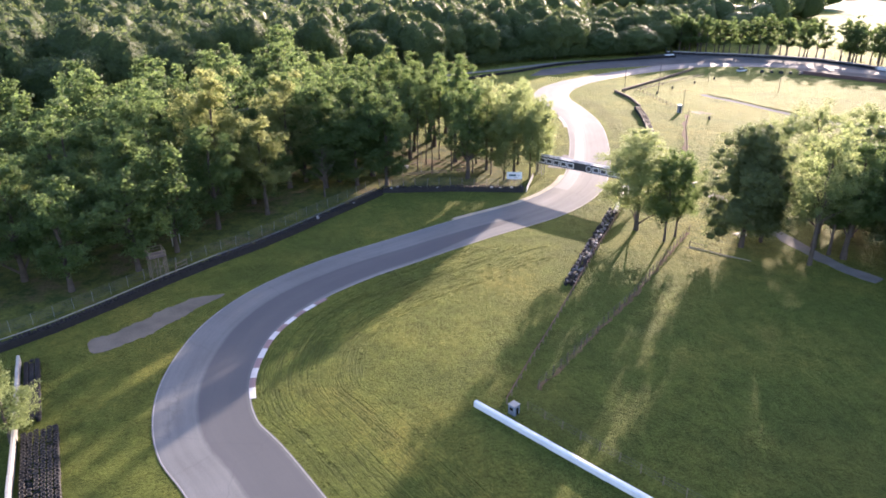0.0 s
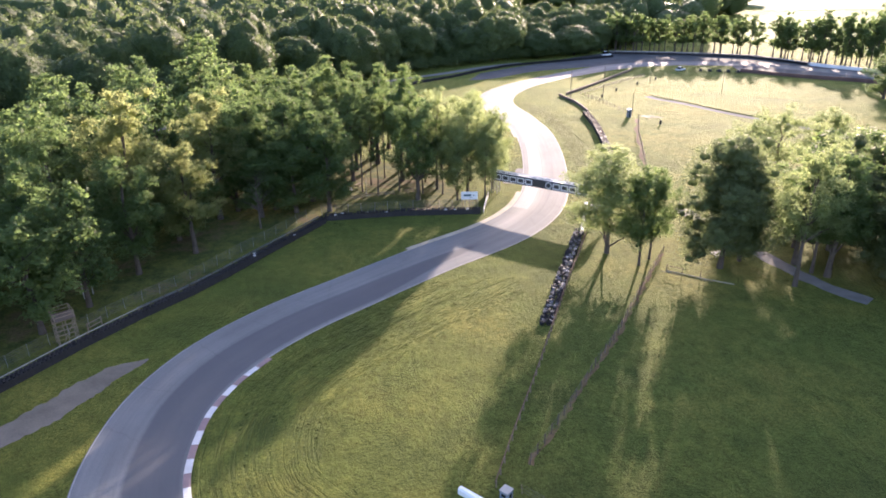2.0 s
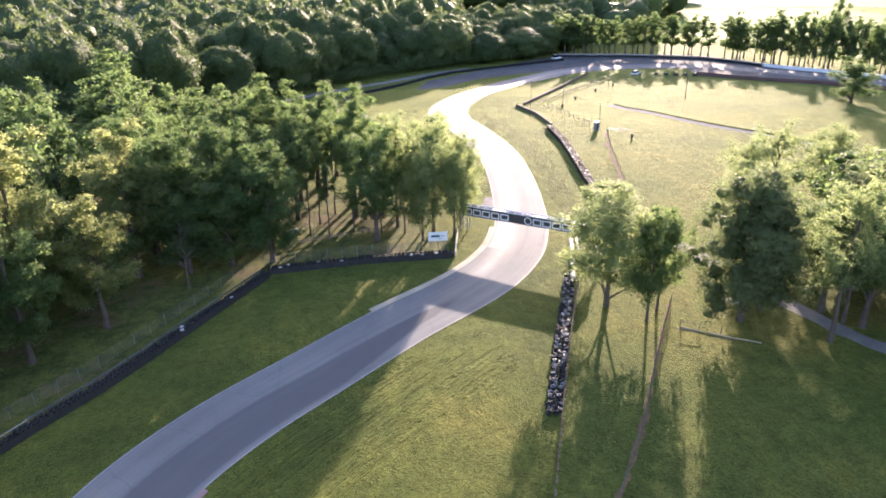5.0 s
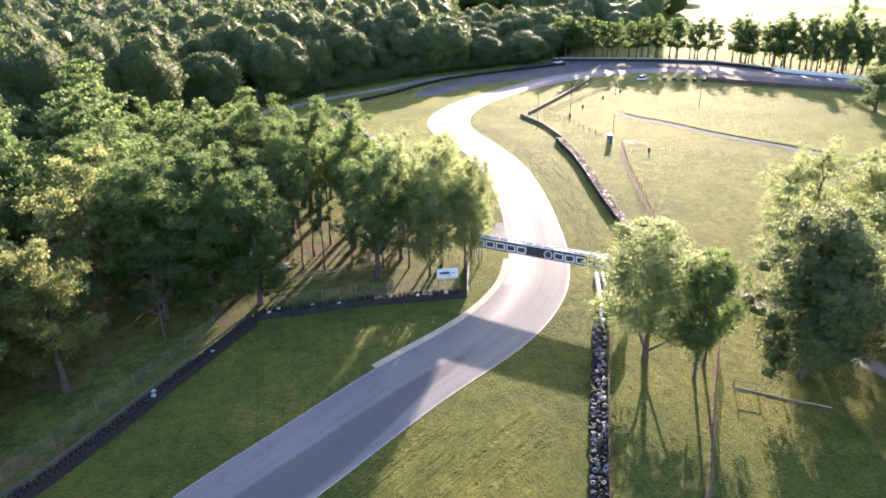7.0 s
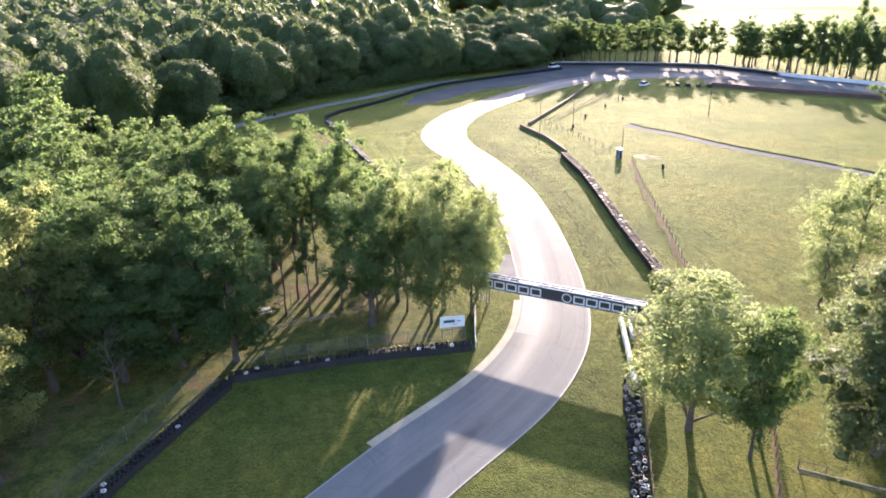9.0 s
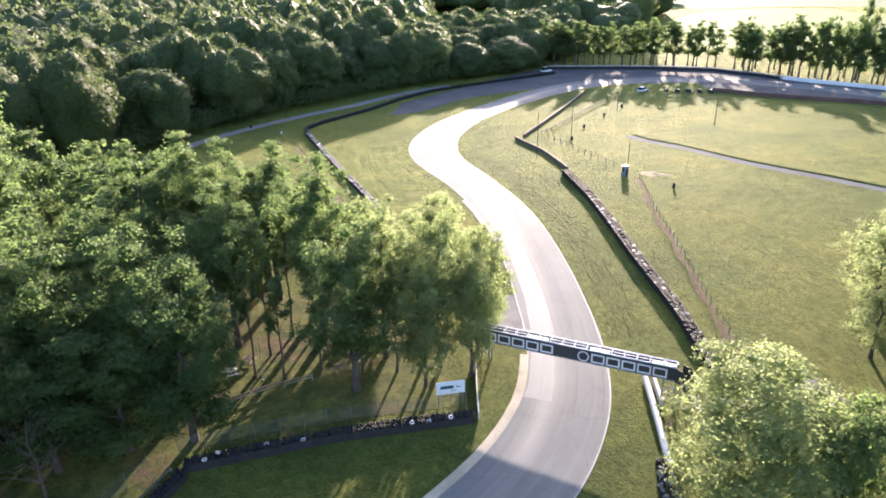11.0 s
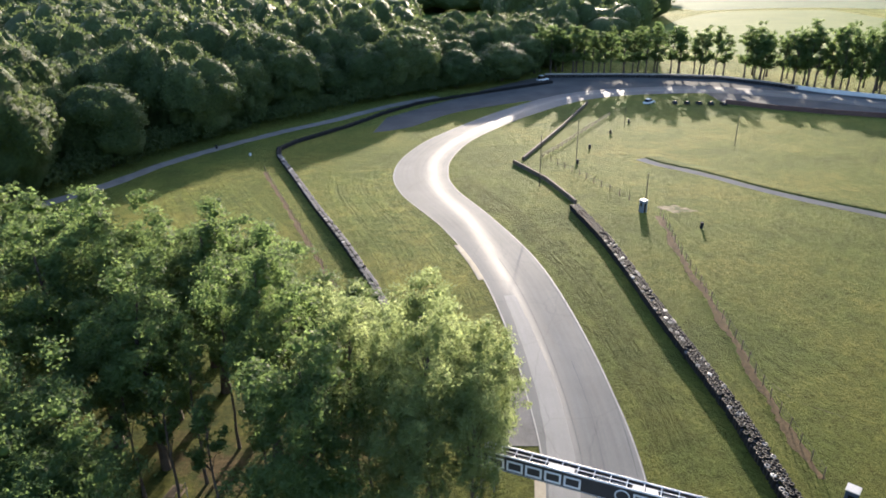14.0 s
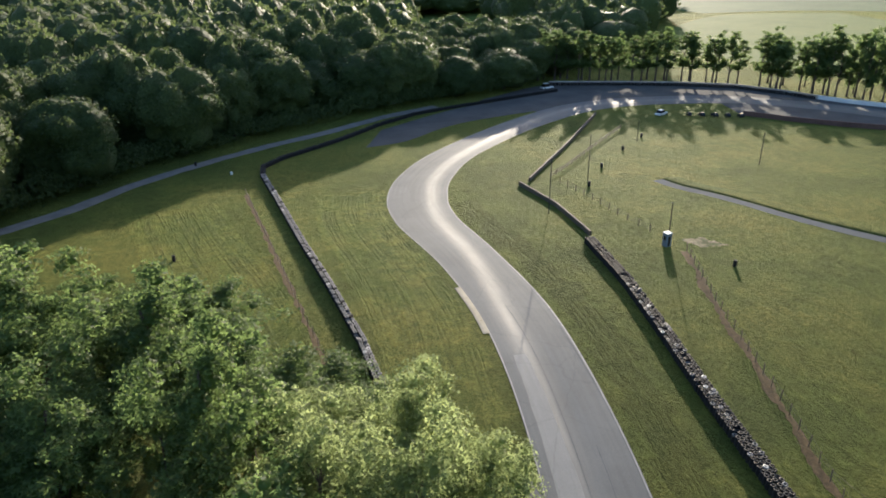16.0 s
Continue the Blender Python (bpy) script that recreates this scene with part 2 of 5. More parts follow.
STEEL = plain("galvanised_steel", (0.30, 0.31, 0.32), (0.48, 0.48, 0.48), 3.0, 0.42, 0.8, 0.004)
STEEL_RUSTY = plain("rusty_rail", (0.10, 0.048, 0.036), (0.19, 0.095, 0.072), 2.0, 0.75, 0.1, 0.01)
GREY_PAINT = plain("grey_paint", (0.13, 0.16, 0.20), (0.22, 0.26, 0.31), 1.0, 0.6, relief=0.004)
WHITE_PAINT = plain("white_paint", (0.66, 0.67, 0.68), (0.82, 0.82, 0.81), 1.0, 0.4, relief=0.004)
BLACK_PAINT = plain("black_banner", (0.024, 0.024, 0.025), (0.044, 0.043, 0.044), 1.2, 0.6, relief=0.006)
BLUE_BAR = plain("blue_grey_print", (0.02, 0.07, 0.09), (0.03, 0.10, 0.12), 2.0, 0.5)
BLUE_CABIN = plain("blue_cabin_plastic", (0.05, 0.075, 0.13), (0.075, 0.105, 0.17), 1.5, 0.5, relief=0.004)
WOOD = plain("weathered_wood", (0.16, 0.12, 0.08), (0.30, 0.235, 0.165), 3.0, 0.85)
DARK_WOOD = plain("dark_boards", (0.085, 0.062, 0.046), (0.165, 0.125, 0.092), 2.0, 0.85)
BARK = plain("bark", (0.055, 0.042, 0.032), (0.12, 0.095, 0.075), 3.0, 0.95, relief=0.06, strength=0.8)
WIRE = plain("fence_wire", (0.12, 0.11, 0.10), (0.22, 0.20, 0.18), 3.0, 0.6, 0.5)
DARK_GLASS = plain("dark_glass", (0.01, 0.012, 0.014), (0.02, 0.022, 0.025), 1.0, 0.08, relief=0.0)
CAR_DARK = plain("dark_car_paint", (0.02, 0.022, 0.028), (0.035, 0.037, 0.045), 1.0, 0.25, relief=0.0)
LEAF = leaf_material("leaves", (0.040, 0.076, 0.028), (0.098, 0.140, 0.046), (0.35, 0.49, 0.16), 0.52)
LEAF_PALE = leaf_material("pale_leaves", (0.112, 0.148, 0.058), (0.190, 0.232, 0.092), (0.52, 0.62, 0.27), 0.60)
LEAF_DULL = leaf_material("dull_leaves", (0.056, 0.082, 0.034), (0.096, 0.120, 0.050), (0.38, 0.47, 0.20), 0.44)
LEAF_OLIVE = leaf_material("olive_leaves", (0.096, 0.122, 0.044), (0.146, 0.166, 0.060), (0.55, 0.60, 0.24), 0.66)
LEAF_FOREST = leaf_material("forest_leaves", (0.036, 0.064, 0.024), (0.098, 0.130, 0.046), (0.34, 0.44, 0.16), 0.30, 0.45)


# ---- building helpers ----
KNOTS = np.arange(-400.0, 4400.0, 2.0)
_raw = np.interp(KNOTS, [-400, 140, 205, 235, 268, 330, 4400], [-0.9, -0.8, 1.2, 1.0, -0.5, -2.8, -3.0])
_ker = np.hanning(17) / np.hanning(17).sum()
LEVELS = np.convolve(np.pad(_raw, 8, mode="edge"), _ker, mode="valid")


def ground_z(y):
    return float(np.interp(y, KNOTS, LEVELS))


def at(x, y, dz=0.0):
    return Vector((x, y, ground_z(y) + dz))


def mesh_of(name, verts, faces, mats, smooth=False, uv=None):
    me = bpy.data.meshes.new(name)
    me.from_pydata([tuple(v) for v in verts], [], [tuple(f) for f in faces])
    for m in mats if isinstance(mats, (list, tuple)) else [mats]:
        me.materials.append(m)
    if smooth:
        me.shade_smooth()
    if uv is not None:
        layer = me.uv_layers.new(name="UVMap")
        idx = np.empty(len(me.loops), dtype=np.int32)
        me.loops.foreach_get("vertex_index", idx)
        layer.data.foreach_set("uv", np.asarray(uv, dtype=np.float32)[idx].ravel())
    me.update()
    return me


def part(name, data, material, parent, label=""):
    """One mesh object under a thing or a part; data is a mesh or a bmesh."""
    if isinstance(data, bmesh.types.BMesh):
        me = bpy.data.meshes.new(name)
        data.to_mesh(me)
        data.free()
        data = me
    if material is not None and not data.materials:
        data.materials.append(material)
    ob = new(name, data)
    ob.parent = parent
    if label:
        tagged(ob, label)
    return ob


def thing(name, place, label, category, group="", kind="", turn=0.0):
    e = new(name)
    e.empty_display_size = 0.3
    e.matrix_world = Matrix.Translation(place) @ Matrix.Rotation(radians(turn), 4, "Z")
    return tagged(e, label, category, group, kind)


def box(bm, size, centre, bevel=0.0, turn=None):
    m = Matrix.Translation(centre) @ (turn if turn is not None else Matrix.Identity(4)) @ Matrix.Diagonal((*size, 1))
    r = bmesh.ops.create_cube(bm, size=1.0, matrix=m)
    if bevel:
        edges = {e for v in r["verts"] for e in v.link_edges}
        bmesh.ops.bevel(bm, geom=list(edges), offset=bevel, segments=1, affect="EDGES")


def box_bm(size, centre, bevel=0.0, turn=None):
    bm = bmesh.new()
    box(bm, size, centre, bevel, turn)
    return bm


def tube(bm, a, b, ra, rb=None, n=6):
    a, b = Vector(a), Vector(b)
    d = b - a
    q = Vector((0, 0, 1)).rotation_difference(d).to_matrix().to_4x4()
    bmesh.ops.create_cone(bm, cap_ends=True, segments=n, radius1=ra, radius2=ra if rb is None else rb, depth=d.length, matrix=Matrix.Translation((a + b) / 2) @ q)


def tube_bm(a, b, ra, rb=None, n=6):
    bm = bmesh.new()
    tube(bm, a, b, ra, rb, n)
    return bm


def spline(points, step=2.0):
    """Points of a smooth line through the given ones, about one step apart."""
    p = [Vector((*q, 0.0)) for q in points]
    p = [2 * p[0] - p[1], *p, 2 * p[-1] - p[-2]]
    out = []
    for i in range(1, len(p) - 2):
        n = max(1, round((p[i + 1] - p[i]).length / step))
        for k in range(n):
            t = k / n
            out.append(0.5 * (2 * p[i] + (p[i + 1] - p[i - 1]) * t + (2 * p[i - 1] - 5 * p[i] + 4 * p[i + 1] - p[i + 2]) * t * t + (3 * p[i] - p[i - 1] - 3 * p[i + 1] + p[i + 2]) * t ** 3))
    out.append(p[-2])
    return out


def straight(points, step):
    """Points along a broken line, evenly spaced."""
    p = [Vector((*q, 0.0)) for q in points]
    lengths = np.cumsum([0.0] + [(b - a).length for a, b in zip(p, p[1:])])
    n = max(1, round(lengths[-1] / step))
    out = []
    for s in np.linspace(0, lengths[-1], n + 1):
        i = min(int(np.searchsorted(lengths, s, side="right")) - 1, len(p) - 2)
        out.append(p[i].lerp(p[i + 1], (s - lengths[i]) / max(1e-6, lengths[i + 1] - lengths[i])))
    return out


def sides(line):
    """The unit vectors to the left of each point of a line."""
    out = []
    for i in range(len(line)):
        d = (line[min(i + 1, len(line) - 1)] - line[max(i - 1, 0)]).normalized()
        out.append(Vector((-d.y, d.x, 0)))
    return out


def ribbon(name, line, left, right, lift, material, cuts=4, label="", category="", ragged=0.0, kind="structure"):
    """A strip of surface that lies on the ground along a line; left and right are its edges' distances to the left."""
    rng = random.Random(len(name) * 7 + len(line))
    left = left if callable(left) else (lambda s, v=left: v)
    right = right if callable(right) else (lambda s, v=right: v)
    verts, uv, faces, s = [], [], [], 0.0
    nrm = sides(line)
    for i, (p, n) in enumerate(zip(line, nrm)):
        s += (p - line[i - 1]).length if i else 0.0
        a, b = left(s), right(s)
        for k in range(cuts + 1):
            w = a + (b - a) * k / cuts
            if ragged and k in (0, cuts):
                w += rng.uniform(-ragged, ragged)
            q = p + n * w
            verts.append((q.x, q.y, ground_z(q.y) + lift))
            uv.append((w, s))
        if i:
            for k in range(cuts):
                j = i * (cuts + 1) + k
                faces.append((j - cuts - 1, j, j + 1, j - cuts))
    ob = new(name, mesh_of(name, verts, faces, material, True, uv))
    return tagged(ob, label, category, kind=kind)


def loft(name, line_a, line_b, n, m, lift, material, label, category):
    """A sheet between two lines, lying on the ground."""
    def even(line):
        d = np.cumsum([0.0] + [(b - a).length for a, b in zip(line, line[1:])])
        return [(np.interp(s, d, [p.x for p in line]), np.interp(s, d, [p.y for p in line])) for s in np.linspace(0, d[-1], n + 1)]
    verts, faces = [], []
    for i, (a, b) in enumerate(zip(even(line_a), even(line_b))):
        for k in range(m + 1):
            x, y = a[0] + (b[0] - a[0]) * k / m, a[1] + (b[1] - a[1]) * k / m
            verts.append((x, y, ground_z(y) + lift))
            if i and k:
                j = i * (m + 1) + k
                faces.append((j - m - 2, j - 1, j, j - m - 1))
    ob = new(name, mesh_of(name, verts, faces, material, True, [(v[0], v[1]) for v in verts]))
    return tagged(ob, label, category, kind="structure")


# ---- the ground, one sheet to the horizon ----
xs = np.unique(np.concatenate([np.arange(-160, 300, 10), np.geomspace(300, 4500, 14), -np.geomspace(160, 4500, 14)]))
ys = np.unique(np.concatenate([np.arange(-60, 400, 2.0), np.geomspace(400, 4300, 18), -np.geomspace(60, 390, 6)]))
gv = [(x, y, ground_z(y)) for y in ys for x in xs]
gw = len(xs)
gf = [(j * gw + i, j * gw + i + 1, (j + 1) * gw + i + 1, (j + 1) * gw + i) for j in range(len(ys) - 1) for i in range(gw - 1)]
ground = new("ground", mesh_of("ground", gv, gf, GRASS, True))
tagged(ground, "mown green grass ground with drier yellow patches", "ground", kind="structure")

# ---- the race track ----
HALF = 5.9
CENTRE = [(78, -74), (44, -28), (14, 12), (2, 28), (-9, 42), (-22, 59.5), (-27.7, 66.4), (-31, 74.8), (-31.8, 83.7), (-30.5, 93), (-26.2, 102.4), (-18, 112), (-6.4, 121.6), (5.5, 131.1), (20.2, 141.8), (28.7, 151.5),
          (33.8, 161.9), (37.8, 175.8), (40.9, 194.5), (42.5, 212.5), (41.9, 231), (39.7, 252.5), (41, 268), (47.3, 284.2), (61, 302.5), (89.5, 328.5), (121, 345.5), (156, 344.5), (179, 334), (198, 309), (214, 268), (226, 215), (232, 150), (230, 80), (216, 10)]
TRACK = spline(CENTRE, 1.5)
reach = np.cumsum([0.0] + [(b - a).length for a, b in zip(TRACK, TRACK[1:])])


def along_track(x, y):
    return float(reach[min(range(len(TRACK)), key=lambda i: (TRACK[i] - Vector((x, y, 0))).length)])


# the edges' distances from the middle line, by how far along the track they are
edge_s = [along_track(*q) for q in ((-31, 90), (-26.2, 102.4), (-18, 112), (-6.4, 121.6), (5.5, 131.1), (20.2, 141.8), (28.7, 151.5), (33.8, 161.9), (37.8, 175.8), (40.9, 194.5), (42.5, 212.5), (41.9, 231), (39.7, 252.5), (41, 268), (47.3, 284.2), (61, 302.5))]
edge_l = [HALF, HALF, HALF, HALF, HALF, 5.5, 5.05, 5.0, 5.55, 5.3, 5.4, 5.7, 6.4, 6.3, HALF, HALF]
edge_r = [HALF, 6.3, 6.3, 6.1, HALF, HALF, 5.9, 5.65, 5.25, 5.4, 5.4, 5.2, 6.0, 7.0, 7.0, HALF]


def left_half(at_s):
    return float(np.interp(at_s, edge_s, edge_l))


def right_half(at_s):
    return float(np.interp(at_s, edge_s, edge_r))


track = ribbon("race_track", TRACK, left_half, lambda s: -right_half(s), 0.05, ASPHALT, 24, "grey worn asphalt race track winding through the grass", "road")
# the line of travel: its distance to the left of the middle, by how far along the track it is
line_s = [along_track(*q) for q in ((-9, 42), (-32, 84), (5, 131), (29, 151), (38, 176), (42.5, 212), (42, 231), (41, 268), (61, 302), (121, 345), (198, 309))]
line_w = [3.0, -3.4, 1.0, 2.0, 2.2, 1.6, -0.6, -3.4, -2.0, 1.0, -2.0]
amount = [0.2, 0.25, 0.35, 0.6, 0.8, 0.8, 0.85, 1.0, 0.9, 0.7, 0.5]
fresh_s = [along_track(*q) for q in ((-9, 42), (-31.8, 84), (-26, 102), (-6, 121.6), (8, 133), (20, 142))]
fresh_l, fresh_r = [0.9, 0.6, 0.9, 0.6, 0.2, -1.0], [-5.6, -5.6, -5.6, -5.2, -2.6, -1.4]
worn = track.data.attributes.new("worn", "FLOAT", "POINT")
fresh = track.data.attributes.new("fresh", "FLOAT", "POINT")
uvs = np.array([(left_half(s) - (left_half(s) + right_half(s)) * k / 24, s) for s in reach for k in range(25)])
off = uvs[:, 0] - np.interp(uvs[:, 1], line_s, line_w)
worn.data.foreach_set("value", (np.interp(uvs[:, 1], line_s, amount) * np.exp(-(off / 1.5) ** 2)).astype(np.float32))
lo, hi = np.interp(uvs[:, 1], fresh_s, fresh_r), np.interp(uvs[:, 1], fresh_s, fresh_l)
inside = np.clip(np.minimum(hi - uvs[:, 0], uvs[:, 0] - lo) / 1.5 + 0.45, 0, 1) * np.clip((fresh_s[-1] - uvs[:, 1]) / 12, 0, 1) * np.clip((uvs[:, 1] - fresh_s[0]) / 4, 0, 1)
fresh.data.foreach_set("value", inside.astype(np.float32))
def near_line(x, y):
    return min(range(len(TRACK)), key=lambda i: (TRACK[i] - Vector((x, y, 0))).length)


def track_piece(a, b):
    return TRACK[near_line(*a):near_line(*b) + 1]


PALE_LANE = asphalt_material("pale_asphalt", (0.200, 0.202, 0.198), (0.285, 0.284, 0.276), 0.72, 1.0, 0.24)


def lane(s0, s1, a, b):
    return lambda s: a + (b - a) * min(1.0, max(0.0, (s - s0) / (s1 - s0)))


TAR = plain("sealing_tar", (0.098, 0.100, 0.100), (0.145, 0.147, 0.147), 2.0, 0.95, gloss=0.05)
for a, b, far in (((30, 153), (42.3, 206), -4.9), ((34, 162), (42.5, 214), 0.7), ((29, 152), (39, 182), -1.6)):
    seam = TRACK[near_line(*a):near_line(*b) + 1]
    ribbon("sealed_seam", seam, lambda s, w=far: w + 0.035 + 0.12 * math.sin(0.13 * s), lambda s, w=far: w - 0.035 + 0.12 * math.sin(0.13 * s), 0.057, TAR, 1, "thin dark sealed seam along the asphalt", "road marking", 0.015)
pale_line = [p for p in TRACK if 152 < p.y < 202 and 20 < p.x < 60]
ribbon("resurfaced_lane", pale_line, lane(0, 52, 4.7, 3.5), lane(0, 52, 1.3, 1.7), 0.054, PALE_LANE, 3, "paler resurfaced lane in the asphalt", "road", 0.07)
ribbon("edge_line", TRACK, lambda s: left_half(s) - 0.1, lambda s: left_half(s) - 0.2, 0.056, LINE, 1, "worn white painted line along the track's outer edge", "road marking")
ribbon("edge_line", TRACK, lambda s: 0.2 - right_half(s), lambda s: 0.1 - right_half(s), 0.056, LINE, 1, "worn white painted line along the track's inner edge", "road marking")


def kerb(name, line, side, width, colours, block, label, rise=0.09):
    """A kerb of blocks along the track's edge; side +1 is the track's left."""
    t = thing(name, at(line[0].x, line[0].y), label, "kerb")
    inv = t.matrix_world.inverted()
    nrm = sides(line)
    d = np.cumsum([0.0] + [(b - a).length for a, b in zip(line, line[1:])])
    n = max(1, round(d[-1] / block))
    for k in range(n):
        v, f = [], []
        rows = 4
        for r in range(rows + 1):
            s = d[-1] * (k + r / rows * 0.99) / n
            i = min(int(np.searchsorted(d, s)), len(line) - 1)
            j = max(0, i - 1)
            w = 0 if d[i] == d[j] else (s - d[j]) / (d[i] - d[j])
            p, nn = line[j].lerp(line[i], w), nrm[j].lerp(nrm[i], w)
            half = (left_half if side > 0 else right_half)(along_track(p.x, p.y))
            for off, z in ((-0.25, 0.02), (-0.15, 0.075), (width * 0.6, rise), (width, rise * 0.75), (width, 0.0)):
                q = p + nn * (side * (half + off))
                v.append(inv @ Vector((q.x, q.y, ground_z(q.y) + z)))
            if r:
                for c in range(4):
                    a = (r - 1) * 5 + c
                    f.append((a, a + 1, a + 6, a + 5) if side < 0 else (a, a + 5, a + 6, a + 1))
        part("block", mesh_of("block", v, f, colours[k % len(colours)]), None, t)
    return t


kerb("kerb", track_piece((-30.5, 72.5), (-24.5, 104)), -1, 0.62, [KERB_WHITE, KERB_RED], 3.0, "red and white painted concrete kerb on the bend's inside")
kerb("kerb", track_piece((6, 131), (34, 161)), 1, 0.95, [CONCRETE_PALE], 3.0, "sand-coloured concrete kerb along the track's outer edge")
kerb("kerb", track_piece((42, 206), (42.3, 222)), 1, 0.8, [CONCRETE_PALE], 4.0, "pale sand-coloured concrete kerb beside the curve")

# turf that carries the mower's tracks, which run at even distances from the track
track_xy = np.array([(p.x, p.y) for p in TRACK])
track_n = np.array([(n.x, n.y) for n in sides(TRACK)])


def mown(x0, x1, y0, y1, side, near, far, step, label, turf=None):
    xs, ys = np.arange(x0, x1 + step / 2, step), np.arange(y0, y1 + step / 2, step)
    verts, uv, keep = [], [], []
    for y in ys:
        for x in xs:
            d = (x, y) - track_xy
            i = int(np.argmin((d ** 2).sum(axis=1)))
            gap = float(np.hypot(*d[i]))
            verts.append((x, y, ground_z(y) + 0.012))
            uv.append((gap, reach[i]))
            keep.append(near < gap < far and side * float((d[i] * track_n[i]).sum()) > 0)
    w = len(xs)
    faces = [q for j in range(len(ys) - 1) for i in range(w - 1) for q in [(j * w + i, j * w + i + 1, (j + 1) * w + i + 1, (j + 1) * w + i)] if all(keep[k] for k in q)]
    return tagged(new("mown_verge", mesh_of("mown_verge", verts, faces, turf or GRASS_MOWN, True, uv)), label, "ground", kind="structure")


mown(-28, 20, 52, 122, -1, HALF + 0.4, 21, 1.0, "mown grass infield with curved mower tracks")
mown(14, 36, 172, 276, 1, HALF + 0.4, 22, 1.5, "mown grass verge with mower tracks along the track", GRASS_FAINT)
mown(42, 60, 164, 262, -1, HALF + 0.4, 13, 1.5, "dark green mown grass verge with faint mower tracks", GRASS_DARK)
ribbon("mown_verge", spline([(-10, 276), (-4, 250), (2, 226), (6, 204)], 3), 9, -9, 0.012, GRASS_FAINT, 4, "mown grass with mower tracks beside the fence", "ground")

# ---- paved aprons, roads, bare patches ----
WALL_FAR = [(96, 372), (122, 384), (149, 375), (169, 367), (186, 357), (197, 339), (204, 321), (212, 306), (226, 275), (240, 232), (248, 180)]
apron_in = spline([(104, 335), (120, 339), (134, 341.5), (151, 338.5), (166, 333), (160, 317), (167, 304), (177, 291.5), (190, 279), (205, 255), (214, 215), (220, 170)], 3)
apron_out = spline([(88, 366), *WALL_FAR[1:]], 3)
loft("asphalt_apron", apron_out, apron_in, 90, 8, 0.03, ASPHALT_OLD, "wide grey asphalt run-off beside the far curve", "road")
loft("asphalt_apron", spline([(46, 335), (75, 355), (98, 363), (119, 371)], 3), spline([(38, 315.5), (50, 319), (70, 335), (103, 345)], 3), 30, 4, 0.024, ASPHALT_OLD, "grey asphalt run-off inside the tyre wall", "road")
ribbon("service_road", spline([(-150, 150), (-110, 188), (-72, 227), (-50, 263), (-40.5, 273.4), (-31, 282.6), (-19.3, 298.6), (-4.5, 313.4), (13.3, 327.2), (30, 337.5), (49, 350.5), (70, 361)], 3), 2.0, -2.0, 0.03, GRAVEL, 3, "pale gravel service road along the forest's edge", "road", 0.25)
ASPHALT_PATH = asphalt_material("path_asphalt", (0.115, 0.122, 0.120), (0.170, 0.176, 0.172), 0.95, 0.3, 0.04)
ribbon("service_road", spline([(96.2, 262), (97.6, 255.4), (101.9, 245.9), (106.6, 232), (111.4, 222.5), (118, 212), (135, 185), (160, 150)], 3), 1.35, -1.35, 0.03, ASPHALT_PATH, 3, "narrow grey paved path across the grass", "road", 0.15)
ribbon("gravel_track", spline([(60.2, 150.5), (61.6, 146), (63.4, 139), (64.7, 132), (66.2, 124), (67.8, 117.5), (70, 111.6), (73.5, 106.3)], 2), 1.5, -1.5, 0.03, GRAVEL, 3, "grey gravel drive under the trees", "road", 0.3)
ribbon("gravel_patch", spline([(-51.0, 86.2), (-48.0, 88.2), (-44.6, 92.6), (-41.6, 97.2), (-36.2, 102.8)], 0.6),
       lambda s: (2.3 + 0.2 * math.sin(1.1 * s) + 0.16 * math.sin(3.3 * s)) * math.sqrt(min(1, (s + 0.4) / 1.2)) * min(1, max(0.0, 22.6 - s) / 5) ** 0.8,
       lambda s: -(2.3 + 0.2 * math.sin(0.9 * s + 1) + 0.16 * math.sin(4.1 * s)) * math.sqrt(min(1, (s + 0.4) / 1.2)) * min(1, max(0.0, 22.6 - s) / 10) ** 0.8,
       0.025, EARTH, 4, "bare gravel patch in the grass beside the track", "ground", 0.16)
ribbon("gravel_patch", [p for p in TRACK if 166.5 < p.y < 178.5 and 30 < p.x < 45], lambda s: 9.6 - 0.35 * max(0.0, s - 3) + 0.3 * math.sin(1.3 * s), lambda s: left_half(along_track(35.5, 168)) - 0.1, 0.03, GRAVEL, 5, "worn grey gravel patch at the track's edge", "ground", 0.25)
ribbon("bare_patch", spline([(80.5, 228), (83.5, 225.6), (86.8, 223.4)], 0.35), lambda s: (2.0 + 0.5 * math.sin(2.3 * s) + 0.3 * math.sin(5.1 * s)) * math.sin(min(3.0, 0.15 + s * 0.4)), lambda s: -(1.9 + 0.5 * math.sin(1.7 * s + 2) + 0.3 * math.sin(6.3 * s)) * math.sin(min(3.0, 0.1 + s * 0.4)), 0.02, SAND, 3, "bare sandy patch in the meadow", "ground", 0.3)
loft("grove_floor", spline([(-65.5, 88), (-50, 106.5), (-33, 127.5), (-18, 151), (-12, 156), (2, 156.6), (18, 155.5)], 3), spline([(-110, 110), (-90, 160), (-52, 200), (-20, 196), (4, 186), (17, 176)], 3), 60, 20, 0.014, FLOOR, "shaded grove floor of thin grass, soil and dead leaves", "ground")
ribbon("dry_strip", spline([(45.3, 121.3), (48.6, 118.7), (52.2, 116.2)], 1.0), 0.2, -0.2, 0.02, SAND, 2, "strip of pale dry grass by the small gate", "ground", 0.12)
loft("hay_meadow", spline([(215, 440), (252, 510), (335, 575), (420, 560)], 10), spline([(245, 345), (275, 330), (330, 330), (390, 330)], 10), 30, 12, 0.08, MEADOW, "pale yellow hay meadow beyond the tree row", "field")
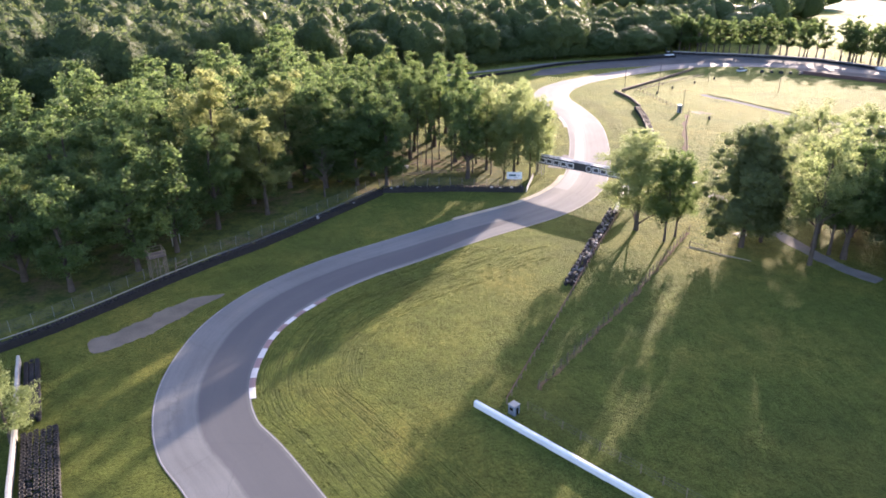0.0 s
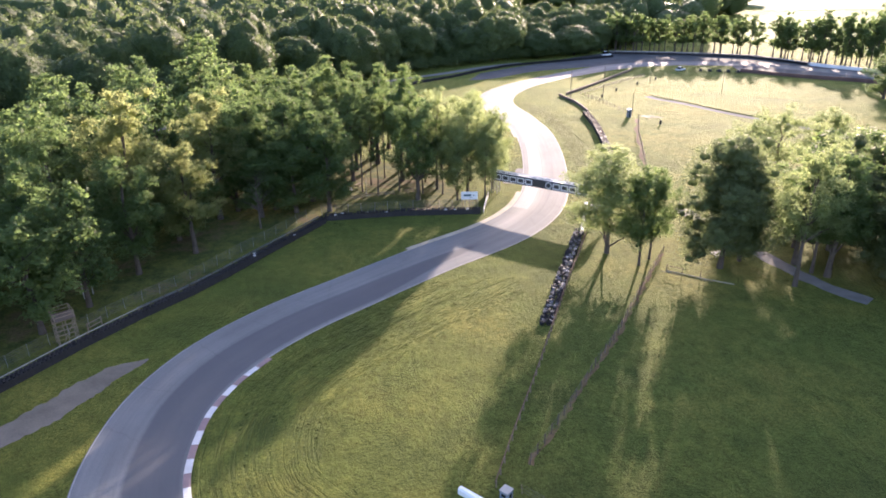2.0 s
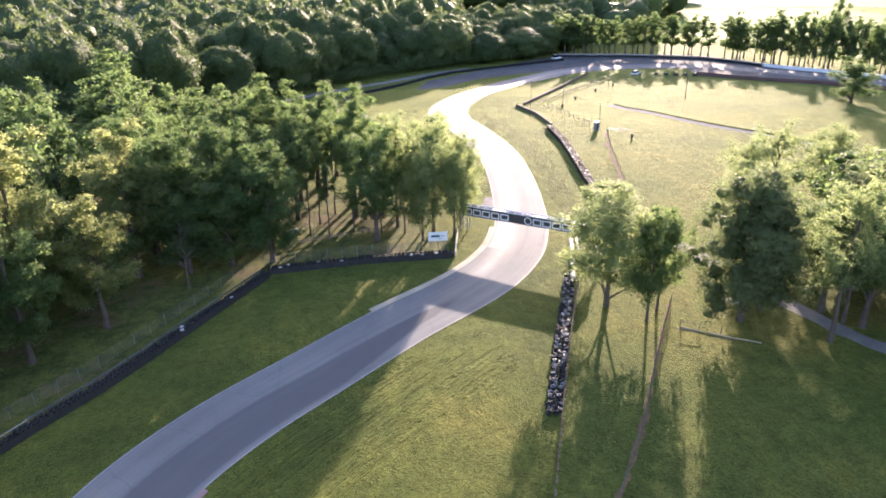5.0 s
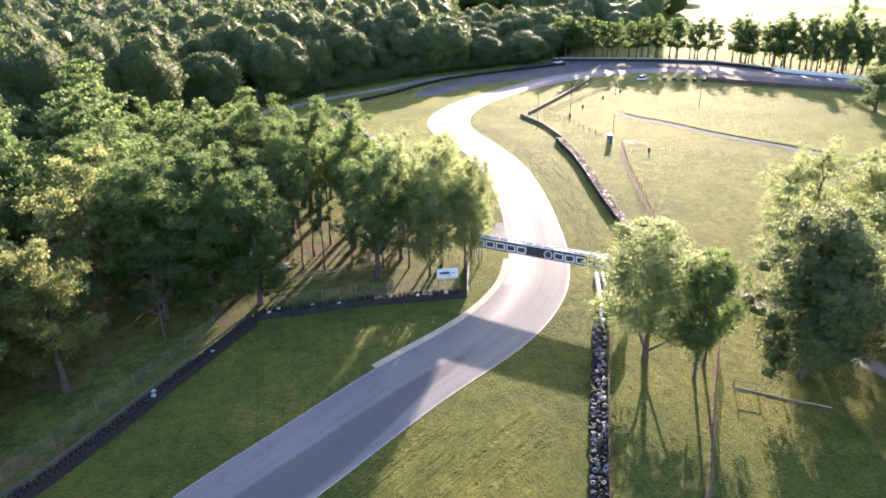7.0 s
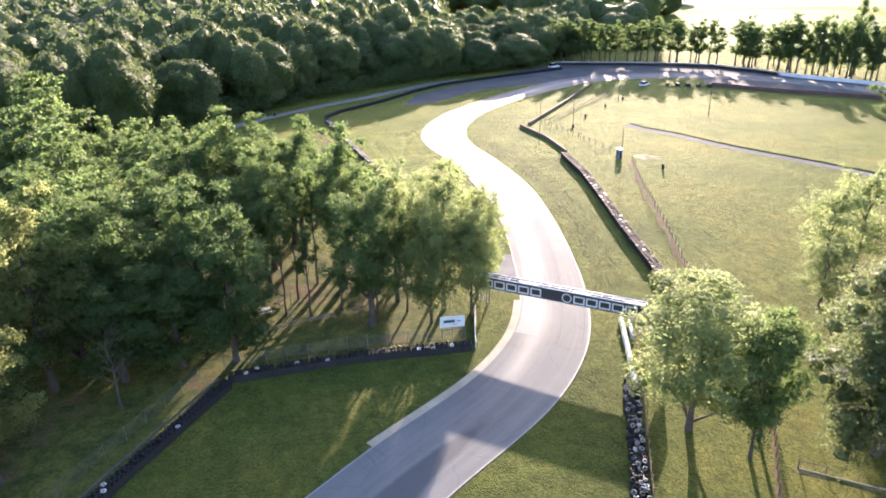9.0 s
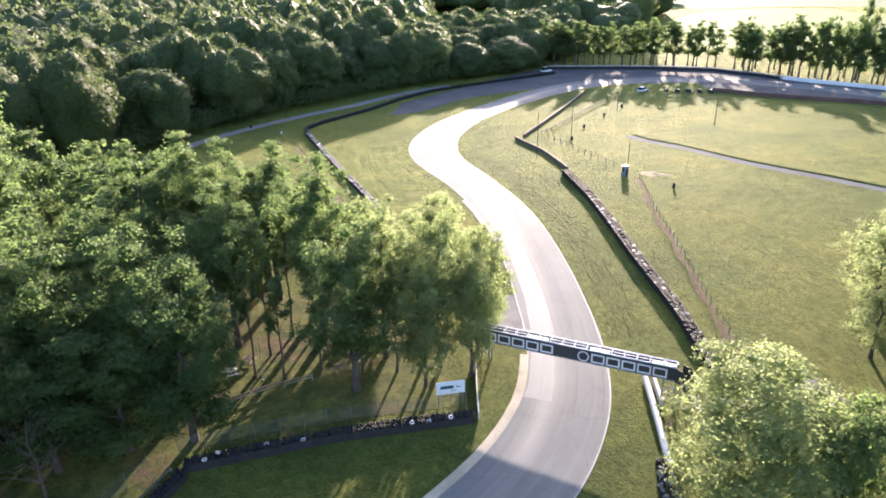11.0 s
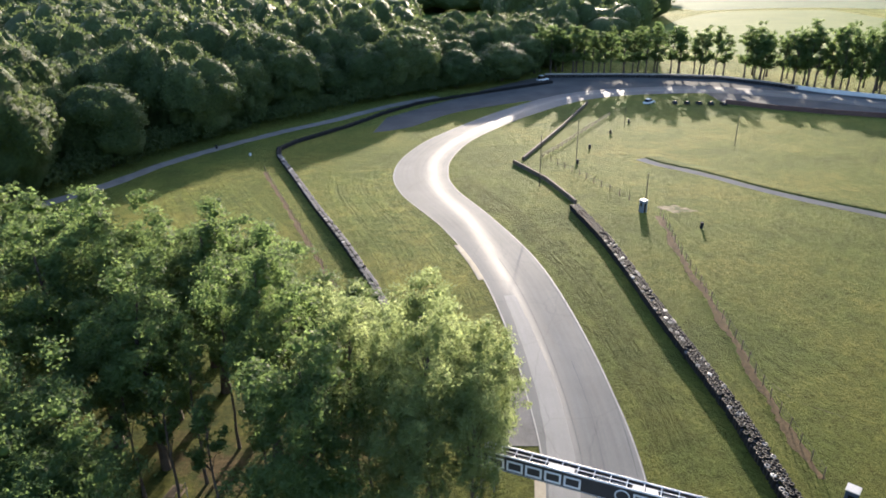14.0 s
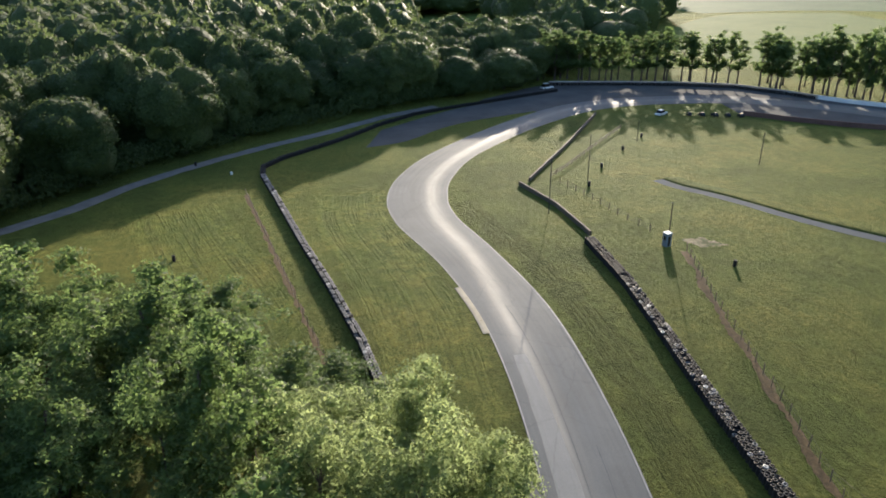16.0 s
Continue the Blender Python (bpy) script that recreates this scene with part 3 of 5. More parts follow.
loft("hay_meadow", spline([(90, 640), (150, 660), (190, 640)], 10), spline([(95, 560), (140, 560), (180, 560)], 10), 12, 6, 0.08, MEADOW, "distant sunlit hay meadow among woods", "field")
loft("far_crop_field", spline([(300, 800), (500, 800), (700, 700)], 20), spline([(330, 590), (420, 575), (520, 500)], 20), 20, 8, 0.08, CROP, "distant blue-green crop field", "field")


# ---- trees ----
def leaves_mesh(name, tris, material, cores=None):
    """One mesh of loose three-cornered leaves (an array n x 3 x 3) and, where given, closed clumps (points, triangles)."""
    n = len(tris)
    points, corners = tris.reshape(-1, 3), np.arange(n * 3, dtype=np.int32)
    if cores is not None:
        corners = np.concatenate([corners, cores[1].ravel().astype(np.int32) + len(points)])
        points = np.concatenate([points, cores[0]])
    me = bpy.data.meshes.new(name)
    me.vertices.add(len(points))
    me.loops.add(len(corners))
    me.polygons.add(len(corners) // 3)
    me.vertices.foreach_set("co", np.ascontiguousarray(points, dtype=np.float32).ravel())
    me.loops.foreach_set("vertex_index", corners)
    me.polygons.foreach_set("loop_start", np.arange(0, len(corners), 3, dtype=np.int32))
    me.materials.append(material)
    me.update(calc_edges=True)
    me.shade_smooth()
    return me


def leaf_blades(rng, centres, normals, size, wild):
    """Leaf sprays: a pointed blade at each centre, lying across its normal."""
    n = len(centres)
    nn = normals + rng.normal(0, wild, (n, 3))
    nn /= np.linalg.norm(nn, axis=1, keepdims=True)
    a = np.cross(nn, rng.normal(0, 1, (n, 3)))
    a /= np.linalg.norm(a, axis=1, keepdims=True)
    b = np.cross(nn, a)
    s = size * rng.uniform(0.55, 1.4, (n, 1))
    w = rng.uniform(0.4, 0.75, (n, 1))
    return np.stack([centres + a * s, centres - a * s * 0.6 - b * s * w, centres - a * s * 0.6 + b * s * w], axis=1)


def crown_leaves(rng, height, radius, base, lobes, leaves, size, airy=0.0, flat=0.0, wild=0.6):
    """The crown: tufts of leaves strung along rising limbs, with gaps between the limbs. Returns the leaves and the tufts' centres and sizes."""
    out, spots = [], []
    limbs = max(5, lobes // 8)
    for i in range(limbs):
        u = (i + rng.uniform(0.2, 0.8)) / limbs
        ang = i * 2.39996 + rng.uniform(-0.4, 0.4)
        prof = math.sin(math.pi * min(1.0, 0.14 + u * 0.80) ** (0.9 - flat)) ** 0.65
        spread = radius * prof * rng.uniform(0.72, 1.0) * (0.5 if u > 0.9 else 1.0)
        tip = np.array([math.cos(ang) * spread, math.sin(ang) * spread, base + (height - base) * (0.16 + 0.80 * u)])
        root = np.array([0.0, 0.0, base * 0.8 + (height - base) * 0.62 * u])
        for k in range(lobes // limbs):
            t = 0.30 + 0.72 * (k + rng.uniform(0, 1)) / (lobes // limbs)
            c = root + (tip - root) * t + rng.normal(0, 1, 3) * radius * np.array([0.15, 0.15, 0.13]) * (1.25 - 0.5 * t)
            c[2] += 0.10 * radius * t * t
            spots.append((c, radius * (0.29 - 0.12 * t) * rng.uniform(0.75, 1.3)))
    total = sum(r * r for _, r in spots)
    middle = np.array([0.0, 0.0, base + 0.4 * (height - base)])
    for c, rl in spots:
        per = 6
        n = max(3, int(leaves * rl * rl / total / per))
        away = c - middle
        away = away / (np.linalg.norm(away) + 1e-6)
        d = rng.normal(0, 1, (n, 3)) * 0.8
        d += away * 0.45 + np.array([0.0, 0.0, 0.28])
        d /= np.linalg.norm(d, axis=1, keepdims=True)
        r = rl * (0.62 + 0.62 * rng.uniform(0, 1, (n, 1)) ** 1.3 + airy * rng.normal(0, 1.0, (n, 1)))
        sprays = np.repeat(c + d * r * np.array([1.0, 1.0, 0.85]), per, axis=0)
        sprays = sprays + rng.normal(0, 1.0, sprays.shape) * np.array([1.0, 1.0, 0.7]) * (size * 0.8 + 0.07 * rl)
        out.append(leaf_blades(rng, sprays, np.repeat(d, per, axis=0), size, wild))
    q = np.concatenate(out)
    stretch = (height - base) / (q[:, :, 2].max() - base)
    q[:, :, 2] = np.where(q[:, :, 2] > base, base + (q[:, :, 2] - base) * stretch, q[:, :, 2])
    return q, [(np.array([c[0], c[1], base + (c[2] - base) * stretch]), rl) for c, rl in spots]


def ball(level):
    bm = bmesh.new()
    bmesh.ops.create_icosphere(bm, subdivisions=level, radius=1.0)
    bm.verts.ensure_lookup_table()
    out = np.array([v.co[:] for v in bm.verts]), np.array([[v.index for v in f.verts] for f in bm.faces])
    bm.free()
    return out


def clump_cores(rng, spots, level, fill):
    """The dense inside of each tuft: a lumpy closed mass of leaves."""
    unit, tri = ball(level)
    reach = max(math.hypot(c[0], c[1]) for c, rl in spots)
    pts, faces = [], []
    for k, (c, rl) in enumerate(spots):
        lump = rng.uniform(0.7, 1.2, (len(unit), 1))
        inner = 1.0 - 0.55 * min(1.0, math.hypot(c[0], c[1]) / reach)
        pts.append(c + unit * lump * rl * fill * inner * np.array([1.0, 1.0, 0.85]))
        faces.append(tri + k * len(unit))
    return np.concatenate(pts), np.concatenate(faces)


def dome_crown(rng, height, radius, base, level, leaves, size, wild=0.7):
    """The crown of a tree in a closed stand: a dome swollen into large and small bosses, with leaf sprays standing off it."""
    unit, tri = ball(level)

    def bosses(v, n, reach):
        seeds = rng.normal(0, 1, (n, 3))
        seeds /= np.linalg.norm(seeds, axis=1, keepdims=True)
        gap = np.sqrt(np.maximum(0.0, 2 - 2 * (v @ seeds.T))) / (reach * rng.uniform(0.7, 1.3, (1, n)))
        return np.sqrt(np.maximum(0.0, 1 - gap ** 2)).max(axis=1, keepdims=True)

    far = rng.normal(0, 1, (leaves, 3))
    far[:, 2] = np.abs(far[:, 2]) * 0.9 - 0.25
    far /= np.linalg.norm(far, axis=1, keepdims=True)
    both = np.concatenate([unit, far])
    swell = 0.52 + 0.30 * bosses(both, 22, 0.55) + 0.20 * bosses(both, 110, 0.24) + rng.normal(0, 0.022, (len(both), 1))
    size3 = np.array([radius, radius, (height - base) * 0.5])
    centre = np.array([0.0, 0.0, base + (height - base) * 0.5])
    body = both * swell * size3 + centre
    lift = rng.uniform(-0.25, 1.0, (leaves, 1)) * radius / 9
    q = leaf_blades(rng, body[len(unit):] + far * lift, far, size, wild)
    return q, (body[:len(unit)], tri)


def trunk_mesh(name, rng, height, base, spots, thick, limbs=16):
    bm = bmesh.new()
    axis = [Vector((0, 0, -0.3))]
    for k in range(1, 8):
        axis.append(Vector((rng.normal(0, 0.012) * height * k / 7, rng.normal(0, 0.012) * height * k / 7, height * 0.82 * k / 7)))
    radii = [thick * (1.35 if k == 0 else 1.0 - 0.11 * k) for k in range(8)]
    for k in range(7):
        tube(bm, axis[k], axis[k + 1], radii[k], radii[k + 1], 8)
    order = sorted(spots, key=lambda s: -s[1])[:limbs]
    for c, rl in order:
        end = Vector(c)
        start_z = max(base * 0.75, end.z - 0.35 * math.hypot(end.x, end.y) - 0.12 * height)
        k = min(6, max(0, int(start_z / (height * 0.82) * 7)))
        start = axis[k].lerp(axis[k + 1], 0.5)
        mid = start.lerp(end, 0.5) + Vector((rng.normal(0, 0.25), rng.normal(0, 0.25), 0.4))
        r0 = radii[k] * 0.42
        tube(bm, start, mid, r0, r0 * 0.62, 5)
        tube(bm, mid, end, r0 * 0.62, r0 * 0.22, 5)
    me = bpy.data.meshes.new(name)
    bm.to_mesh(me)
    bm.free()
    me.materials.append(BARK)
    return me


def tree_kind(seed, height, radius, base, lobes, leaves, size, leaf, airy=0.0, flat=0.0, thick=0.42, wild=0.6, fill=0.55):
    rng = np.random.default_rng(seed)
    q, spots = crown_leaves(rng, height, radius, base, lobes, leaves, size, airy, flat, wild)
    return height, trunk_mesh("trunk", rng, height, base, spots, thick, 16), leaves_mesh("crown", q, leaf, clump_cores(rng, spots, 1, fill))


def forest_kind(seed, height, radius, level, leaves, size):
    rng = np.random.default_rng(seed)
    q, core = dome_crown(rng, height, radius, 0.6, level, leaves, size)
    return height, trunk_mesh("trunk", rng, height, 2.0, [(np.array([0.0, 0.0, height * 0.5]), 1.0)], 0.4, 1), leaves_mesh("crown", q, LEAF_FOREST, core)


def plant(kind, x, y, height, wide, turn, label, group):
    """One tree of a kind, of its own height and width."""
    tall, trunk, crown = kind
    t = thing("tree", at(x, y, -0.05), label, "tree", group)
    t.matrix_world = Matrix.Translation(at(x, y, -0.05)) @ Matrix.Rotation(turn, 4, "Z") @ Matrix.Diagonal((wide, wide, height / tall, 1))
    part("trunk", trunk, None, t)
    part("crown", crown, None, t)
    return t


BROAD = [tree_kind(11, 24, 5.8, 4.5, 88, 21000, 0.17, LEAF, fill=0.6), tree_kind(12, 24, 6.2, 3.0, 96, 23000, 0.172, LEAF, fill=0.6), tree_kind(13, 24, 5.4, 6.5, 80, 20000, 0.17, LEAF, fill=0.6),
         tree_kind(14, 24, 6.6, 2.0, 104, 24000, 0.172, LEAF, 0.0, 0.15, fill=0.6)]
INNER = [tree_kind(15, 24, 6.4, 3.0, 72, 6200, 0.30, LEAF, fill=0.62), tree_kind(16, 24, 6.0, 4.0, 64, 5800, 0.30, LEAF, fill=0.62)]
HIGH = [tree_kind(17, 24, 5.6, 9.0, 72, 17500, 0.18, LEAF, 0.03), tree_kind(18, 24, 6.0, 8.0, 80, 18500, 0.18, LEAF, 0.03)]
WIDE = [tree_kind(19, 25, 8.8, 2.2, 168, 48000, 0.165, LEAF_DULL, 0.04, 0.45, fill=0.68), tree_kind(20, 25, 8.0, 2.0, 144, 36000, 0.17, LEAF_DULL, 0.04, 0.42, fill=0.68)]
OLIVE = [tree_kind(25, 24, 6.0, 4.0, 88, 25000, 0.165, LEAF_OLIVE)]
LAWN = [tree_kind(26, 18, 4.9, 4.6, 88, 15000, 0.15, LEAF, 0.08, 0.15, 0.22, fill=0.5)]
AIRY = [tree_kind(21, 22, 5.2, 5.0, 130, 28000, 0.14, LEAF_PALE, 0.1, thick=0.3, fill=0.38), tree_kind(22, 22, 5.6, 3.4, 150, 38000, 0.14, LEAF_PALE, 0.1, thick=0.25, fill=0.4), tree_kind(23, 22, 5.6, 4.0, 72, 12000, 0.17, LEAF_PALE, 0.14, thick=0.3, fill=0.3),
        tree_kind(24, 22, 5.4, 7.5, 80, 17000, 0.15, LEAF_PALE, 0.12, thick=0.3, fill=0.35)]
SLIM = [tree_kind(31, 20, 3.2, 3.5, 40, 2200, 0.36, LEAF, 0.1, 0.1, 0.25, fill=0.5), tree_kind(32, 20, 2.7, 5.0, 35, 1900, 0.36, LEAF, 0.12, 0.0, 0.22, fill=0.4)]
SAPLING = tree_kind(35, 20, 2.0, 10.5, 32, 1800, 0.22, LEAF, 0.1, thick=0.17, fill=0.4)
DISTANT = [tree_kind(33, 24, 6.4, 3.0, 56, 2600, 0.46, LEAF, fill=0.62), tree_kind(34, 24, 6.0, 4.0, 48, 2400, 0.46, LEAF, fill=0.62)]
FOREST = [forest_kind(41 + k, 24, 9.2 + 0.5 * k, 4, 3700, 0.42) for k in range(4)]

rng = random.Random(5)
GROVE = "trees of the grove beside the track"
grove_fill = [(-54, 112), (-62, 104), (-50, 120), (-42, 146), (-25, 160), (-34, 186), (-14, 181), (-28, 198), (-10, 200), (-44, 168), (-58, 164), (-72, 142), (-56, 148), (-38, 208), (-56, 218), 
              (-18, 200), (-66, 116), (-78, 96), (-44, 186), (-68, 182), (-90, 150), (-64, 130), (-48, 218)]
grove = [  # x, y, height, width, kind
    (-48, 142, 31, 1.15, 9), (-36, 156, 27, 1.05, 9), (-30, 164, 26, 1.0, 3), (-50, 226, 29, 1.2, 1), (-22, 206, 22, 1.1, 1), (-2.7, 188, 25.5, 1.05, 0),
    (-31, 218, 20, 1.1, 3), (-12.6, 191.6, 27, 1.1, 0), (2.8, 174.6, 27.5, 0.95, 2),
    (-17.4, 164, 25.5, 1.0, 1), (-13.5, 157.5, 22, 0.85, 3), (5.7, 162, 23, 0.95, 0),
    (-24, 176, 23, 1.0, 1), (-8.7, 176, 24, 0.9, 2), (-20, 190, 24, 1.0, 0), (-38, 176, 25, 1.1, 1), (-40, 196, 25, 1.1, 3), (-33, 160, 21, 0.85, 3), (-37.6, 139.5, 22, 0.85, 9),
    (-45.6, 131.5, 22, 0.9, 0), (-57, 121, 25, 1.0, 1), (-60, 138, 28, 1.1, 0), (-52, 156, 26, 1.1, 1), (-66, 152, 27, 1.15, 3), (-70, 126, 25, 1.1, 0), (-72, 108, 24, 1.0, 1), (-84, 116, 26, 1.1, 3),
    (-80, 138, 27, 1.15, 1), (-52, 175, 26, 1.1, 0), (-66, 172, 26, 1.15, 1), (-82, 160, 27, 1.15, 0), (-60, 192, 26, 1.1, 3), (-48, 208, 25, 1.1, 0), (-76, 186, 26, 1.1, 1), (-92, 176, 26, 1.2, 3),
    (-96, 140, 26, 1.2, 0), (-98, 118, 25, 1.2, 1), (-88, 98, 24, 1.1, 3), (-104, 160, 27, 1.2, 1), (-112, 134, 27, 1.2, 0), (-104, 100, 25, 1.2, 1), (-66, 210, 25, 1.1, 1),
    (-20.5, 157.5, 15.5, 0.85, 3), (-27.5, 156.0, 15, 0.85, 3)]
for x, y, h, w, k in grove:
    open_foot = -15 < x < 22 and 164 < y < 204
    plant(OLIVE[0] if k == 9 else HIGH[k % 2] if open_foot else INNER[k % 2] if (x < -47 and y > 145) or x < -73 or y > 192 else BROAD[k], x, y, h, 1.22 * w, rng.uniform(0, 6.28), "tall olive-green broadleaf tree in a dense roadside grove" if k == 9 else "tall green broadleaf tree in a dense roadside grove", GROVE)
for x, y, h, w, k in [(5, 186, 18.5, 1.15, 0), (11.5, 187.5, 12.8, 1.0, 1), (17, 184, 10.5, 0.75, 0), (-4, 194, 20, 1.1, 0), (0.5, 201, 17, 1.0, 3), (-8, 184, 22, 0.95, 0)]:
    plant(HIGH[k % 2], x, y, h, 1.22 * w, rng.uniform(0, 6.28), "green broadleaf tree at the grove's sunny edge", GROVE)
for i, (x, y) in enumerate(grove_fill):
    plant(HIGH[i % 2] if x > -24 and y > 158 else BROAD[i % 4] if x > -44 and y < 172 else INNER[i % 2], x, y, rng.uniform(17, 23), rng.uniform(1.0, 1.25), rng.uniform(0, 6.28), "green broadleaf tree within a dense grove", GROVE)
for x, y, h, w, k in [(14.3, 160.5, 18.5, 0.8, 1), (23, 166.5, 19.5, 0.85, 1), (20.5, 161, 17.5, 0.7, 0), (10.5, 168, 24, 1.05, 3), (17, 164, 24, 1.0, 3), (12.5, 177, 17.5, 1.1, 1), (18.8, 172.5, 21.5, 0.95, 0)]:
    plant(AIRY[k], x, y, h, w, rng.uniform(0, 6.28), "light green airy tree leaning over the footbridge's end", GROVE)
bare_rng = np.random.default_rng(61)
bare_spots = [(np.array([math.cos(a) * r, math.sin(a) * r, z]), 1.0) for a, r, z in zip(bare_rng.uniform(0, 6.28, 30), bare_rng.uniform(1.0, 3.6, 30), bare_rng.uniform(6, 13, 30))]
bare = thing("bare_tree", at(-27.0, 150.0, -0.05), "leafless grey tree with thin branches at the grove's edge", "tree")
part("trunk", trunk_mesh("trunk", bare_rng, 13, 3.5, bare_spots, 0.2, 30), None, bare)
RIGHT = "trees on the lawn beside the tyre barrier"
for x, y, h, w, k in [(38.3, 130.0, 21.5, 1.62, 1), (64.8, 113.0, 26, 1.22, 3)]:
    plant(AIRY[k], x, y, h, w, rng.uniform(0, 6.28), "pale green feathery tree on the sunlit lawn", RIGHT)
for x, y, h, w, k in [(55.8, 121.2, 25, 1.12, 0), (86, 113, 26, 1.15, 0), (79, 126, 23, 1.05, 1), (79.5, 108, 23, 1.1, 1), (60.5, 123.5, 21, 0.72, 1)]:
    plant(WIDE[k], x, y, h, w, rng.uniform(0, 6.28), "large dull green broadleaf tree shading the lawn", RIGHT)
for x, y, h, w, k in [(69.4, 121.0, 20, 0.75, 2), (72.2, 115.6, 22, 0.85, 2), (70.4, 117.4, 18, 0.5, 2), (73.5, 128, 18, 0.8, 1), (94, 124, 24, 1.1, 3), (90, 100, 24, 1.1, 1),
                      (84, 137, 20, 0.9, 0), (88, 129, 22, 1.1, 3), (94, 137, 22, 1.1, 1), (105, 127, 23, 1.1, 3), (98, 110, 25, 1.2, 3), (100, 138, 22, 1.1, 1), (84, 96, 23, 1.0, 0)]:
    plant(INNER[k % 2] if x > 83 else BROAD[k], x, y, h, 1.4 * w, rng.uniform(0, 6.28), "large green broadleaf tree shading the lawn", RIGHT)
for x, y, h, w, k in [(79, 158, 18.5, 1.1, 2), (87, 160, 20, 1.2, 2), (73, 151, 12, 0.85, 2), (95, 154, 20, 1.2, 1)]:
    plant(AIRY[k], x, y, h, w, rng.uniform(0, 6.28), "pale green airy tree at the meadow's edge", RIGHT)
plant(LAWN[0], 42.2, 124.0, 18.6, 0.95, 2.0, "mid-green leafy tree on the sunlit lawn", RIGHT)
plant(LAWN[0], 45.0, 126.4, 17.8, 0.92, 4.4, "mid-green leafy tree with a thin stem on the sunlit lawn", RIGHT)
plant(BROAD[3], 172, 241, 15, 1.25, 0.5, "broad green tree alone on the meadow", RIGHT)
plant(AIRY[2], -50.3, 65.5, 10.5, 0.8, 0.9, "light green tree beside the tyre bank", "")

for x, y, h in ((-4.5, 172.5, 19), (1.8, 167.5, 17), (-6.5, 168, 18), (8.2, 173, 19), (11.4, 164.5, 17), (3.2, 179, 20), (-1.2, 177, 21), (7, 165.5, 16), (-10.5, 172, 18), (-3, 166.5, 16)):
    plant(SAPLING, x, y, h, 1.0, rng.uniform(0, 6.28), "slender young tree with a thin bare trunk in the grove", GROVE)

# the row of slender trees behind the far wall
ROW = "row of slender trees behind the far wall"
for i, p in enumerate(straight([(121, 394), (150, 384), (172, 376), (194, 362), (206, 342), (214, 324), (224, 305), (236, 280), (250, 240)], 3.1)):
    h = 16 + 5 * rng.random() + (4 if i > 35 else 0)
    if i in (26, 27, 32):
        continue
    plant(SLIM[i % 2] if i < 37 or i % 2 else DISTANT[1], p.x + rng.uniform(-1.5, 1.5), p.y + rng.uniform(-2, 3), h, rng.uniform(1.2, 1.8) if i < 37 or i % 2 else rng.uniform(0.6, 0.8), rng.uniform(0, 6.28), "slender green tree with a bare trunk in a row", ROW)
for i, p in enumerate(straight([(204, 362), (216, 340), (226, 322), (238, 300), (252, 268), (262, 235)], 6.0)):
    plant(DISTANT[i % 2], p.x + rng.uniform(-2, 2), p.y + rng.uniform(-2, 2), rng.uniform(18, 25), rng.uniform(0.6, 0.9), rng.uniform(0, 6.28), "green tree behind the far tree row", ROW)
plant(BROAD[2], 224, 318, 31, 1.0, 1.0, "tall green tree standing above the row", ROW)

# the forest beyond the service road: its edge tree by tree, the rest as one mass
EDGE = spline([(-150, 158), (-118, 194), (-80, 234), (-47, 275), (-30, 299), (-16, 316), (-2, 330), (16, 342), (34, 353), (56, 363), (76, 369), (97, 376.5), (118, 388)], 4)
edge_xy = np.array([(p.x, p.y) for p in EDGE])
edge_n = np.array([(n.x, n.y) for n in sides(EDGE)])
spots = []
for gy in np.arange(160, 660, 12.8):
    for gx in np.arange(-330, 150, 12.8):
        x, y = gx + rng.uniform(-4.4, 4.4), gy + rng.uniform(-4.4, 4.4)
        d = edge_xy - (x, y)
        i = int(np.argmin((d ** 2).sum(axis=1)))
        depth = float(-(d[i] * edge_n[i]).sum())
        if math.hypot(x - 97 + 0.31 * max(0.0, min(28.0, 396 - y)), min(0.0, y - 366) + max(0.0, y - 400)) < 5.5:
            continue
        if depth < 1.5 or x < -120 - 0.52 * (y - 160):
            continue
        if x > 15 + 0.20 * (y - 128) and depth > 34:
            continue
        spots.append((depth, x, y))
spots.sort()


def tallest(x, depth):
    """The stand grows lower towards its eastern end, and lowest at its rim."""
    return float(np.interp(x, [-60, -20, 20, 60, 74, 82, 120], [30, 24, 21, 21, 16, 13.5, 15])) + 0.18 * depth


WOOD_GROUP = "trees of the forest edge"
for depth, x, y in spots[:100]:
    plant(FOREST[rng.randrange(4)], x, y, min(tallest(x, depth), rng.uniform(17, 31)), rng.uniform(0.8, 1.25), rng.uniform(0, 6.28), "dark green forest tree in a closed stand", WOOD_GROUP)
for i, (x, y) in enumerate([(62, 392), (72, 399), (81, 405), (111, 408), (121, 412), (104, 419), (91, 416), (70, 412), (129, 421), (84, 426), (98, 433), (113, 429), (58, 404), (76, 424)]):
    plant(FOREST[i % 4], x, y, 18.5 + 0.1 * (y - 392), 1.0 + 0.05 * (i % 3), 1.7 * i, "dark green forest tree in a closed stand", WOOD_GROUP)
far_rng = np.random.default_rng(77)
crowns = []
for k in range(5):
    q, core = dome_crown(far_rng, 24, 9.8, 1.0, 3, 460, 0.9)
    q2, core2 = dome_crown(far_rng, 24, 9.8, 1.0, 2, 200, 1.1)
    crowns.append(((q, *core), (q2, *core2)))
far_spots = [(x, y, 1.0 if x < 30 else 0.9) for depth, x, y in spots[100:]]
for gy in np.arange(440, 600, 12.0):
    for gx in np.arange(135, 300, 12.0):
        x, y = gx + rng.uniform(-3, 3), gy + rng.uniform(-3, 3)
        if 150 + 0.1 * (y - 450) < x < 205 + 0.75 * (y - 440) - 14:
            far_spots.append((x, y, 0.95))
